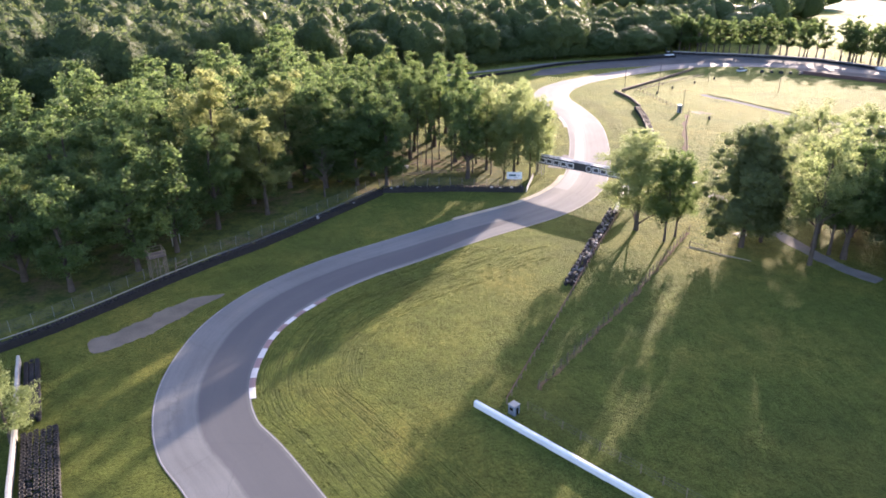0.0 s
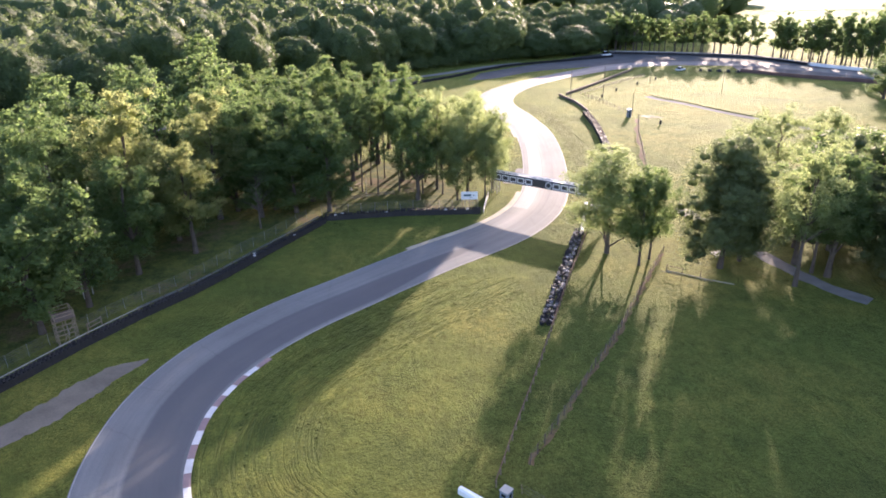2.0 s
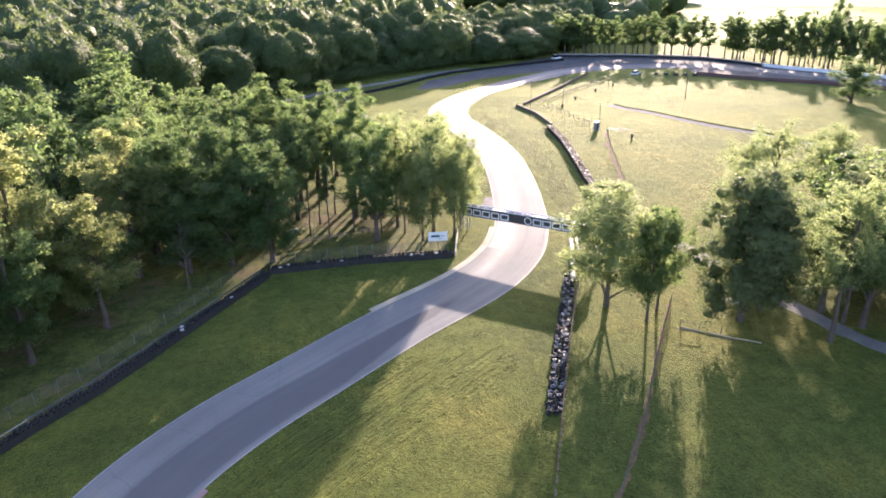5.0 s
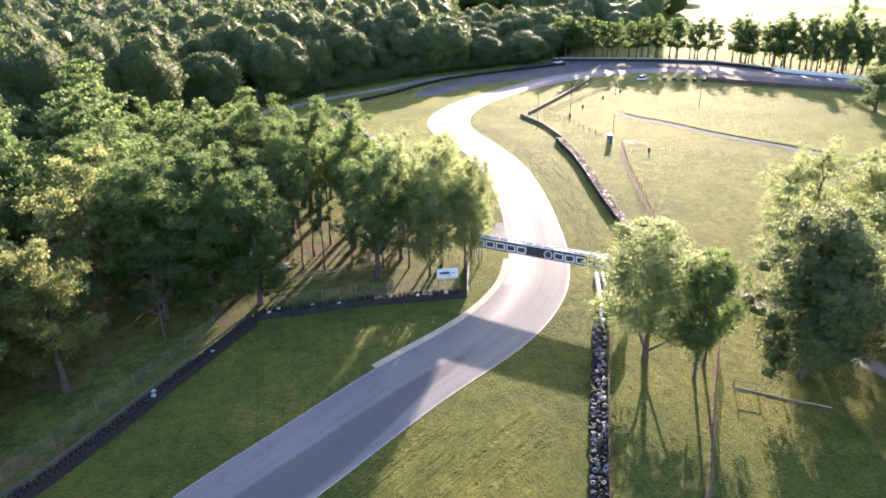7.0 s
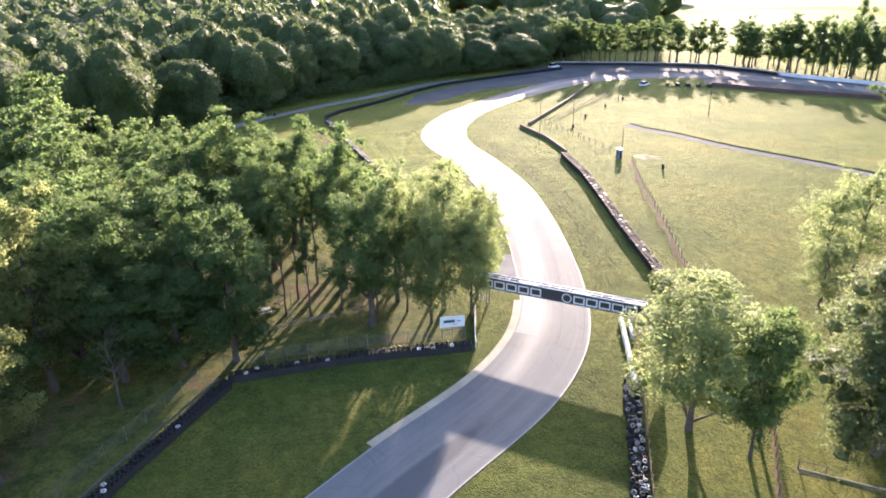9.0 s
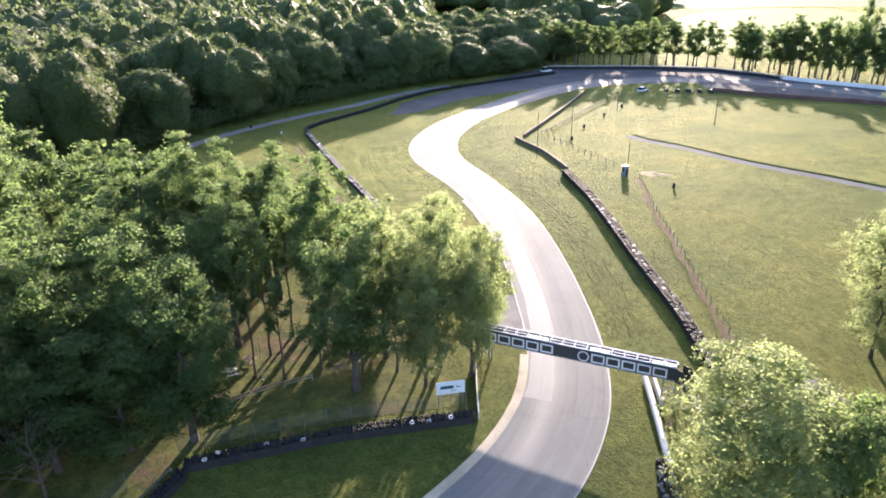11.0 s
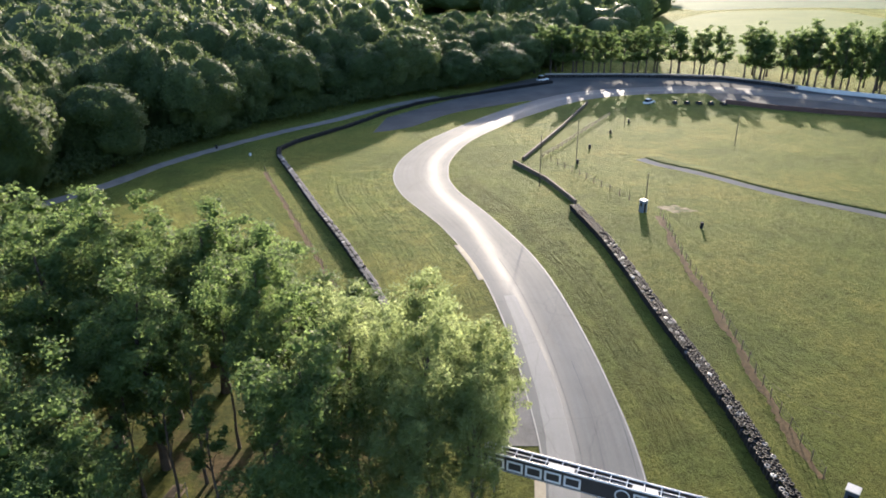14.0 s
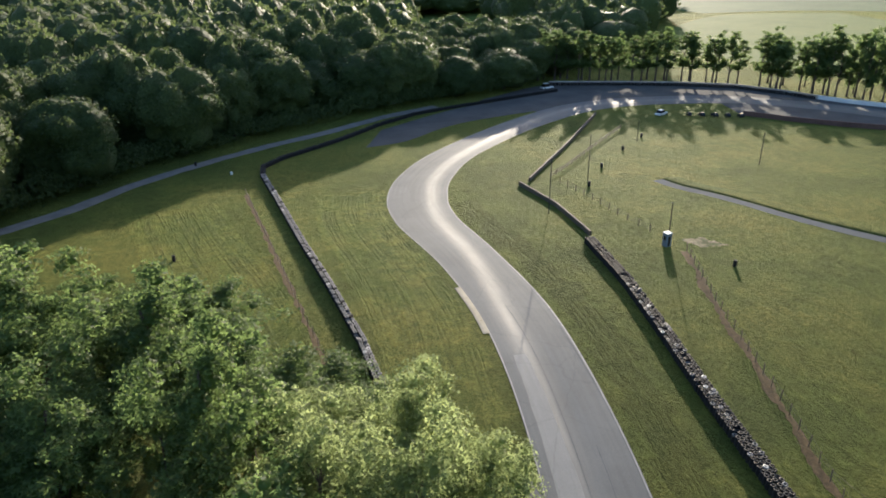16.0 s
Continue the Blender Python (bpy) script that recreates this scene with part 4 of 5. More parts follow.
for gy in np.arange(660, 960, 34.0):
    for gx in np.arange(-420, 640, 34.0):
        x, y = gx + rng.uniform(-6, 6), gy + rng.uniform(-6, 6)
        if x < 330 or y > 800:
            far_spots.append((x, y, 2.6))


def turned(q, x, y, s, h, a):
    c, d = math.cos(a), math.sin(a)
    out = q.copy()
    out[..., 0], out[..., 1] = (q[..., 0] * c - q[..., 1] * d) * s + x, (q[..., 0] * d + q[..., 1] * c) * s + y
    out[..., 2] = q[..., 2] * h + ground_z(y)
    return out


bush = [dome_crown(far_rng, 6.5, 4.2, 0.0, 1, 420, 0.42) for k in range(3)]
undergrowth = []
for i, p in enumerate(EDGE):
    n = sides(EDGE[max(0, i - 1):i + 2])[0]
    for off in (-0.5, 3.5):
        q = p + n * (off + rng.uniform(-1, 1))
        undergrowth.append(turned(bush[rng.randrange(3)][0], q.x, q.y, rng.uniform(0.7, 1.2), rng.uniform(0.6, 1.3), rng.uniform(0, 6.28)))
tagged(new("forest_undergrowth", leaves_mesh("forest_undergrowth", np.concatenate(undergrowth), LEAF_FOREST)), "dark green shrubs along the forest's edge", "shrubs", kind="stuff")
blades, core_points, core_faces, count = [], [], [], 0
for i, (x, y, size) in enumerate(far_spots):
    q, pts, tri = crowns[i % 5][1 if size > 1.2 or y > 420 else 0]
    where = (x, y, size * rng.uniform(0.75, 1.25), rng.uniform(0.68, 1.28), rng.uniform(0, 6.28))
    blades.append(turned(q, *where))
    core_points.append(turned(pts, *where))
    core_faces.append(tri + count)
    count += len(pts)
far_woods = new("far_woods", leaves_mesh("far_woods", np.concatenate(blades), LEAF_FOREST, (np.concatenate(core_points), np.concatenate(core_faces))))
tagged(far_woods, "distant dark green woods reaching to the horizon", "forest", kind="stuff")


# ---- tyres, rails, walls, fences ----
def torus_mesh(name, big, small, nu, nv, material, squash=1.0):
    v, f = [], []
    for i in range(nu):
        a = 2 * math.pi * i / nu
        for j in range(nv):
            b = 2 * math.pi * j / nv + math.pi / nv
            r = big + small * math.cos(b)
            v.append((r * math.cos(a), r * math.sin(a), small * squash * math.sin(b)))
            f.append((i * nv + j, (i + 1) % nu * nv + j, (i + 1) % nu * nv + (j + 1) % nv, i * nv + (j + 1) % nv))
    return mesh_of(name, v, f, material, True)


TYRE = torus_mesh("tyre", 0.23, 0.105, 9, 4, RUBBER)
TYRE_GREY = torus_mesh("tyre", 0.23, 0.105, 9, 4, RUBBER_GREY)
TYRE_WHITE = torus_mesh("tyre", 0.23, 0.105, 9, 4, RUBBER_WHITE)


def extruded_mesh(line, profile, inv, material):
    v, f, m = [], [], len(profile)
    for i, (p, n) in enumerate(zip(line, sides(line))):
        for off, z in profile:
            q = p + n * off
            v.append(inv @ Vector((q.x, q.y, ground_z(q.y) + z)))
        if i:
            f += [((i - 1) * m + k, (i - 1) * m + (k + 1) % m, i * m + (k + 1) % m, i * m + k) for k in range(m)]
    f += [tuple(range(m))[::-1], tuple(range((len(line) - 1) * m, len(line) * m))]
    return mesh_of("belt", v, f, material)


def tyre_wall(points, rows, layers, label, jumble=0.05, white=0.0, limit=300, seed=1, gap=0.66, grey=0.0, belt=0.0):
    """A barrier of stacked tyres along a line: the top course tyre by tyre, those under it joined."""
    r = random.Random(seed)
    line = straight(points, gap)
    t = thing("tyre_wall", at(line[0].x, line[0].y), label, "tyre barrier")
    inv = t.matrix_world.inverted()
    nrm = sides(line)
    lv, lf, made = [], [], 0
    tv, tf = [], []
    unit_v = np.array([v.co[:] for v in TYRE.vertices])
    unit_f = [tuple(p.vertices) for p in TYRE.polygons]
    for p, n in zip(line, nrm):
        for k in range(rows):
            q = p + n * ((k - (rows - 1) / 2) * gap) + Vector((r.uniform(-jumble, jumble), r.uniform(-jumble, jumble), 0))
            foot = ground_z(q.y)
            tall = layers - (1 if r.random() < jumble * 2 else 0)
            if k in (0, rows - 1) or rows < 3:
                for c in range(tall - 1):
                    z, o = foot + 0.2 * c, Vector((r.uniform(-0.03, 0.03), r.uniform(-0.03, 0.03), 0))
                    b = len(lv)
                    for rad, zz in ((0.25, 0.01), (0.335, 0.10), (0.25, 0.20)):
                        for s in range(7):
                            a = 2 * math.pi * s / 7
                            lv.append(inv @ Vector((q.x + o.x + rad * math.cos(a), q.y + o.y + rad * math.sin(a), z + zz)))
                    for ring in range(2):
                        for s in range(7):
                            lf.append((b + ring * 7 + s, b + ring * 7 + (s + 1) % 7, b + ring * 7 + 7 + (s + 1) % 7, b + ring * 7 + 7 + s))
            m = Matrix.Translation((q.x, q.y, foot + 0.2 * (tall - 1) + 0.1)) @ Euler((r.gauss(0, jumble * 1.6), r.gauss(0, jumble * 1.6), r.uniform(0, 3))).to_matrix().to_4x4()
            if made < limit:
                made += 1
                ob = part("tyre", TYRE_WHITE if r.random() < white else TYRE_GREY if r.random() < grey else TYRE, None, t)
                ob.matrix_basis = inv @ m
            else:
                b = len(tv)
                mm = np.array(inv @ m)
                tv.extend((unit_v @ mm[:3, :3].T + mm[:3, 3]).tolist())
                tf.extend(tuple(i + b for i in f) for f in unit_f)
    if belt:
        face = [(belt, 0.02), (belt, 0.2 * layers - 0.14), (belt + 0.03, 0.2 * layers - 0.14), (belt + 0.03, 0.02)]
        part("belt", extruded_mesh(line, face, inv, RUBBER), None, t, "dark rubber belting along the tyres' face")
    tagged(part("tyre_courses", mesh_of("tyre_courses", lv, lf, RUBBER, True), None, t), kind="stuff")
    if tv:
        tagged(part("further_tyres", mesh_of("further_tyres", tv, tf, RUBBER, True), None, t), kind="stuff")
    return t


def extruded(name, line, profile, material, parent, shut=False):
    """A profile (distance to the left, height) drawn along a line on the ground."""
    inv = parent.matrix_world.inverted()
    v, f, m = [], [], len(profile)
    for i, (p, n) in enumerate(zip(line, sides(line))):
        for off, z in profile:
            q = p + n * off
            v.append(inv @ Vector((q.x, q.y, ground_z(q.y) + z)))
        if i:
            for k in range(m if shut else m - 1):
                a, b = (i - 1) * m + k, (i - 1) * m + (k + 1) % m
                f.append((a, b, b + m, a + m))
    if shut:
        f += [tuple(range(m))[::-1], tuple(range((len(line) - 1) * m, len(line) * m))]
    return part(name, mesh_of(name, v, f, material), None, parent)


def guard_rail(points, label, material, post_step=2.0, height=0.78, curved=True, deep=0.32):
    line = spline(points, 1.0) if curved else straight(points, 1.0)
    t = thing("guard_rail", at(line[0].x, line[0].y), label, "guard rail")
    inv = t.matrix_world.inverted()
    h = height
    wave = [(w, h - deep * d) for w, d in ((0.0, 1.0), (0.05, 0.875), (0.05, 0.625), (0.0, 0.5), (0.05, 0.375), (0.05, 0.125), (0.0, 0.0), (-0.02, 0.0), (-0.02, 1.0))]
    extruded("rail", line, wave, material, t, True)
    post = mesh_of("post", *cube_data((0.12, 0.15, h + 0.1)), WOOD)
    for p, n in list(zip(straight(points, post_step), sides(straight(points, post_step)))):
        ob = part("post", post, None, t)
        ob.matrix_basis = inv @ Matrix.Translation((p.x - n.x * 0.1, p.y - n.y * 0.1, ground_z(p.y) + (h - 0.1) / 2))
    return t


def cube_data(size):
    x, y, z = (s / 2 for s in size)
    v = [(a, b, c) for a in (-x, x) for b in (-y, y) for c in (-z, z)]
    return v, [(0, 1, 3, 2), (4, 6, 7, 5), (0, 4, 5, 1), (2, 3, 7, 6), (0, 2, 6, 4), (1, 5, 7, 3)]


def wire_fence(points, step, height, label, wires=4, material=WOOD, radius=0.06):
    line = straight(points, step)
    t = thing("wire_fence", at(line[0].x, line[0].y), label, "fence")
    inv = t.matrix_world.inverted()
    post = bpy.data.meshes.new("post")
    bm = tube_bm((0, 0, -0.2), (0, 0, height + 0.08), radius, radius * 0.85, 6)
    bm.to_mesh(post)
    bm.free()
    post.materials.append(material)
    r = random.Random(len(points) * 31 + len(line))
    for p in line:
        ob = part("post", post, None, t)
        ob.matrix_basis = inv @ Matrix.Translation((p.x, p.y, ground_z(p.y))) @ Euler((r.gauss(0, 0.03), r.gauss(0, 0.03), 0)).to_matrix().to_4x4()
    for k in range(wires):
        z = height * (k + 1) / wires
        extruded("wire", line, [(-0.012, z - 0.012), (0.012, z - 0.012), (0.0, z + 0.012)], WIRE, t, True)
    return t


def block_wall(points, length, profile, material, name, label, category, block="block"):
    """A wall of blocks set end to end, each with its own ends."""
    line = straight(points, length)
    t = thing(name, at(line[0].x, line[0].y), label, category)
    r = random.Random(len(line))
    for a, b in zip(line, line[1:]):
        d = (b - a).normalized()
        j = Vector((-d.y, d.x, 0)) * r.uniform(-0.03, 0.03)
        extruded(block, [a + d * 0.02 + j, (a + b) / 2 + j, b - d * 0.02 + j], profile, material, t, True)
    return t


def slab(w, h, bevel=0.06):
    return [(-w / 2, 0), (-w / 2, h - bevel), (-w / 2 + bevel, h), (w / 2 - bevel, h), (w / 2, h - bevel), (w / 2, 0)]


def pipe_profile(rad, n=10):
    return [(rad * math.cos(2 * math.pi * k / n), rad + 0.01 + rad * math.sin(2 * math.pi * k / n)) for k in range(n)]


# outside of the first bend
GROVE_WALL = [(-63.5, 85.2), (-58.3, 90.8), (-52.9, 98.2), (-47.2, 106.8), (-40.6, 115.6), (-34.8, 122.3), (-30.0, 129.0), (-24.9, 136.8), (-18.8, 145.4), (-14.5, 151.4)]


def beside(points, off):
    """The same broken line, moved to its left."""
    p = [Vector((*q, 0.0)) for q in points]
    return [(a.x + n.x * off, a.y + n.y * off) for a, n in zip(p, sides(p))]


tyre_wall(GROVE_WALL, 2, 6, "dark stacked tyre wall along the grove", 0.05, 0.01, 300, 3, belt=-0.72)
guard_rail(beside(GROVE_WALL[4:], 1.3), "weathered guard rail behind the dark tyre wall", STEEL, 2.5, 1.15, False)
tyre_wall([(-14, 152.8), (2, 153.6), (18, 152.6)], 2, 6, "dark tyre wall with a few white tyres below the grove", 0.09, 0.12, 300, 4, belt=-0.72)
block_wall([(18.9, 152.6), (20.0, 157), (21.5, 162.5)], 2.2, slab(0.16, 0.95, 0.03), KERB_WHITE, "barrier", "thin white painted board barrier beside the track", "barrier")
wire_fence([(-15, 155.4), (2, 156.2), (18, 155)], 2.8, 2.1, "tall wire mesh fence behind the tyre wall", 7, STEEL, 0.04)
wire_fence(beside(GROVE_WALL, 4.4), 3.2, 1.9, "wire mesh fence between grove and tyre wall", 6, STEEL, 0.03)
tyre_wall([(-38.7, 50.4), (-42.0, 56.2), (-47.6, 66.8)], 6, 4, "broad bank of rows of dark tyres", 0.04, 0.0, 300, 6)
tyre_wall([(-49.8, 69.2), (-56.6, 81.8)], 3, 4, "dark tyre bank beside a concrete wall", 0.03, 0.0, 120, 7)
block_wall([(-40.9, 48.2), (-44.6, 55.0), (-50.6, 67.0), (-58.6, 82.2)], 3.0, slab(0.4, 1.3), CONCRETE, "concrete_wall", "grey concrete wall behind the tyre bank", "wall")

guard_rail(beside(GROVE_WALL[:5], 0.72), "thin pale top rail along the tyre wall", CONCRETE, 3.0, 1.36, False, 0.14)

# inside of the first bend
block_wall([(3.75, 72.2), (12.1, 64.0), (21.2, 55.2), (33.7, 42.6)], 4.0, slab(0.66, 0.75, 0.14), WHITE_PAINT, "barrier", "long white flat-topped barrier on the lawn", "barrier", "section")
guard_rail([(7.6, 72.5), (11.5, 81.5), (15.9, 91.1), (21.8, 104.7), (27.3, 117.5), (33, 130), (40.5, 147)], "rusty dark guard rail across the lawn", STEEL_RUSTY, 2.0, 0.85)
tyre_wall([(20.9, 105.4), (25.0, 115.0), (32.0, 131.0), (36.0, 140.0)], 3, 4, "jumbled heap of black and grey tyres along the guard rail", 0.22, 0.015, 300, 8, 0.6, 0.4)
block_wall([(36.4, 139.6), (38.6, 145.6), (40.2, 150.2), (41.6, 154.4)], 3.0, pipe_profile(0.4), KERB_WHITE, "barrier", "white rounded barrier below the footbridge", "barrier", "tube")
block_wall([(41.0, 149.2), (42.6, 154.0)], 2.6, slab(0.4, 0.85), KERB_WHITE, "barrier", "short white barrier beside the footbridge's stair", "barrier", "section")
wire_fence([(12, 75.5), (20.5, 87), (24.5, 92.9), (30.4, 100.9), (35.8, 109.4), (40.4, 116.5), (48.4, 128.4)], 2.0, 1.45, "old wooden post and wire fence on the lawn", 3, DARK_WOOD, 0.08)
ribbon("worn_strip", spline([(12, 75.5), (20.5, 87), (24.5, 92.9), (30.4, 100.9), (35.8, 109.4), (40.4, 116.5), (48.4, 128.4)], 1), 0.30, -0.30, 0.02, DIRT, 2, "worn earth strip below the fence", "ground", 0.35)

wire_fence([(10.2, 71.2), (16.4, 64.6), (22.4, 58.6), (26.4, 54.8), (36, 45)], 2.6, 1.2, "thin wire fence beside the white barrier", 3, WOOD, 0.05)

# beyond the bridge
tyre_wall([(51.2, 153), (54.6, 168), (57.5, 187.5), (60.1, 202), (62.5, 216), (64.1, 231.4)], 3, 6, "long barrier of black tyres beside the track", 0.05, 0.012, 300, 9, 0.64, 0.15)
V_WALL = slab(0.45, 0.95)
block_wall([(65.8, 234.5), (66.8, 252.5), (65.2, 268.6)], 2.4, V_WALL, DARK_WOOD, "plank_wall", "low brown plank wall at the meadow's corner", "wall", "panel")
block_wall([(68.4, 270.6), (90.3, 298.2), (116.5, 333)], 2.4, V_WALL, DARK_WOOD, "plank_wall", "low brown plank wall leading to the far curve", "wall", "panel")
wire_fence([(74.4, 267), (75.5, 255.2), (76, 241.6), (77.1, 233)], 3.4, 1.4, "wooden post and wire fence beside the barrier", 3, WOOD, 0.07)
FENCE3 = [(78.4, 223.2), (71.7, 205), (69.2, 196.3), (64.4, 180.6), (60.3, 168), (57, 156)]
wire_fence(FENCE3, 2.6, 1.5, "old leaning post and wire fence with dry weeds", 3, WOOD, 0.07)
ribbon("worn_strip", spline(FENCE3, 0.8), lambda s: 0.3 + 0.15 * math.sin(0.7 * s), lambda s: -0.8 - 0.3 * math.sin(0.5 * s + 1), 0.02, DIRT, 3, "brown dry strip along the old fence", "ground", 0.25)
ribbon("worn_strip", spline([(62.2, 177), (62.9, 174.7), (62.8, 171.4), (63.2, 168.4), (64.1, 166.5), (66.5, 163.5)], 0.8), 0.05, -0.05, 0.02, SAND, 1, "thin pale dry track on the meadow grass", "ground", 0.05)
tyre_wall([(20.2, 196.5), (19.5, 209), (17.7, 225), (15.1, 244.7), (11.8, 275.4), (9.5, 295)], 2, 5, "grey weathered tyre wall across the meadow", 0.05, 0.05, 300, 10, 0.66, 0.9)
tyre_wall([(9.5, 296), (9.9, 303), (15.1, 310.3), (32, 325.5), (46, 340), (60, 350.5), (75, 356.5), (98, 364), (119.5, 371)], 2, 5, "dark tyre wall curving along the service road", 0.06, 0.0, 200, 11)
wire_fence([(5.4, 281.8), (9.0, 249.9), (11.1, 231.3), (13.0, 215.8), (14.6, 204)], 3.0, 1.5, "rusty post and wire fence on the meadow", 3, WOOD, 0.06)
ribbon("worn_strip", spline([(5.4, 281.8), (9.0, 249.9), (11.1, 231.3), (13.0, 215.8), (14.6, 204)], 2), 0.4, -0.4, 0.02, DIRT, 2, "brown dry strip along the fence", "ground", 0.3)
block_wall([(159.5, 316), (167.2, 303.2), (176.7, 291), (190, 278.5), (205, 254)], 3.0, slab(0.6, 1.5), RED_BROWN, "plank_wall", "dark red-brown boarded wall inside the far curve", "wall", "panel")
block_wall([*WALL_FAR[1:5], (197, 339), (200.5, 330)], 4.0, slab(0.4, 1.4), CONCRETE, "concrete_wall", "grey concrete wall round the far curve", "wall")
block_wall([(200.5, 330), *WALL_FAR[6:]], 4.0, slab(0.4, 1.4), WHITE_PAINT, "concrete_wall", "white painted wall along the far curve", "wall")
tyre_wall([(121.5, 382.4), (148.5, 373.6), (168, 365.8), (184.8, 355.9), (195.7, 338.5), (198.9, 330)], 1, 6, "dark tyres stacked against the far wall", 0.04, 0.0, 160, 13)


bank = thing("grass_bank", at(100, 250), "low rough grass bank beside the paved path", "bank", kind="structure")
extruded("turf", spline([(96.2, 262), (97.6, 255.4), (101.9, 245.9), (106.6, 232), (111.4, 222.5), (118, 212), (135, 185), (160, 150)], 2), [(1.45, -0.05), (1.9, 0.2), (2.4, 0.3), (3.4, 0.25), (6.5, -0.05)], GRASS, bank)


# ---- the footbridge over the track ----
def footbridge():
    a, b = Vector((22.7, 164.05, 0)), Vector((42.1, 148.9, 0))
    length = (b - a).length
    ang = math.degrees(math.atan2(b.y - a.y, b.x - a.x))
    t = thing("footbridge", Vector((a.x, a.y, -0.45)), "black bannered footbridge with white rails over the track", "bridge", turn=ang)
    low, high, deep = 3.48, 5.3, 1.35
    front = part("banner", box_bm((length, 0.06, high - low), (length / 2, -0.03, (low + high) / 2), 0.01), BLACK_PAINT, t, "black banner with pale lettering shapes")
    part("banner", box_bm((length, 0.06, high - low), (length / 2, deep + 0.03, (low + high) / 2), 0.01), BLACK_PAINT, t)
    part("deck", box_bm((length, deep, 0.16), (length / 2, deep / 2, low + 0.3), 0.02), STEEL, t)
    for y in (0.0, deep):
        part("top_rail", tube_bm((0, y, high + 0.12), (length, y, high + 0.12), 0.09, None, 8), WHITE_PAINT, t, "white tubular top rail")
        part("chord", tube_bm((0, y, low + 0.1), (length, y, low + 0.1), 0.07, None, 8), WHITE_PAINT, t)
    n = 16
    for k in range(n + 1):
        x = length * k / n
        part("cross_bar", tube_bm((x, 0, high + 0.1), (x, deep, high + 0.1), 0.05, None, 6), WHITE_PAINT, t)
        for y in (0.08, deep - 0.08):
            part("upright", tube_bm((x, y, low), (x, y, high + 0.1), 0.04, None, 6), STEEL, t)
    for start, end in ((6.3, 8.9), (14.25, 16.6), (21.7, 24.5)):
        for x in (start * 0.75 + end * 0.25, start * 0.25 + end * 0.75):
            part("roof_panel", box_bm(((end - start) * 0.47, deep * 0.40, 0.03), (x + 0.1, deep * 0.27, high + 0.17), 0, Matrix.Rotation(radians(2.5 * math.sin(9 * x)), 4, "Z")), KERB_WHITE, t)
    for k in range(n):
        x = length * (k + 0.5) / n
        part("deck_mesh", box_bm((length / n * 0.8, deep * 0.7, 0.02), (x, deep / 2, high - 0.5)), CONCRETE if k % 3 else WIRE, t)
    part("handrail", tube_bm((0, deep * 0.52, high + 0.12), (length, deep * 0.52, high + 0.12), 0.05, None, 6), WHITE_PAINT, t)
    # letter-like blocks, as tall as the banner's print, and a ring
    def mark(x, w, h=1.24):
        bm = bmesh.new()
        zc, bar = (low + high) / 2, 0.2
        for size, cx, cz in (((w, 0.03, bar), 0, h / 2 - bar / 2), ((w, 0.03, bar), 0, -h / 2 + bar / 2), ((bar, 0.03, h - 2 * bar), -w / 2 + bar / 2, 0), ((bar, 0.03, h - 2 * bar), w / 2 - bar / 2, 0)):
            box(bm, size, (x + cx, -0.08, zc + cz))
        part("print", bm, WHITE_PAINT, front, "white printed block shape")
    for start, pitch in ((0.45, 1.9), (14.55, 1.86)):
        for k in range(5):
            mark(start + 0.86 + pitch * k, 1.66)
    ring = torus_mesh("print", 0.66, 0.09, 20, 5, WHITE_PAINT, 0.25)
    ob = part("print", ring, None, front, "white printed ring")
    ob.matrix_basis = pose(13.6, -0.08, (low + high) / 2, 90, 0, 0)
    # end towers
    for x0 in (-0.3, length - 1.3):
        for dx in (0.0, 1.4):
            for y in (0.1, deep - 0.1):
                part("leg", tube_bm((x0 + dx, y, -0.3), (x0 + dx, y, high), 0.09, None, 8), STEEL, t)
        for z in (1.0, 2.2):
            part("brace", tube_bm((x0, 0.1, z - 0.9), (x0 + 1.4, 0.1, z + 0.5), 0.05, None, 6), STEEL, t)
            part("brace", tube_bm((x0, deep - 0.1, z + 0.5), (x0 + 1.4, deep - 0.1, z - 0.9), 0.05, None, 6), STEEL, t)
    # the stair at its right end, boarded in black, falling away behind the barrier
    turn = Matrix.Translation((length, 0, 0)) @ Matrix.Rotation(radians(-32), 4, "Z")
    for y in (-0.03, deep + 0.03):
        bm = bmesh.new()
        outline = ((0.0, low), (0.0, high), (0.9, high), (2.5, high - 1.2), (2.5, low - 1.2), (0.9, low))
        front_side = [bm.verts.new(turn @ Vector((x, y - 0.03, z))) for x, z in outline]
        back_side = [bm.verts.new(turn @ Vector((x, y + 0.03, z))) for x, z in outline]
        bm.faces.new(front_side)
        bm.faces.new(back_side[::-1])
        for k in range(6):
            bm.faces.new((front_side[k], back_side[k], back_side[(k + 1) % 6], front_side[(k + 1) % 6]))
        bmesh.ops.recalc_face_normals(bm, faces=bm.faces)
        part("stair_board", bm, BLACK_PAINT, t, "black boarded side of the stair")
    for k in range(14):
        bm = box_bm((0.28, deep, 0.05), (1.0 + 0.27 * k, deep / 2, low + 0.2 - 0.24 * k))
        bm.transform(turn)
        part("step", bm, BLACK_PAINT, t)
    for k in (0.9, 2.4):
        for y in (0.1, deep - 0.1):
            bm = tube_bm((k, y, -0.4), (k, y, low - (0 if k < 2 else 1.1)), 0.06, None, 6)
            bm.transform(turn)
            part("stair_leg", bm, STEEL, t)
    return t


footbridge()


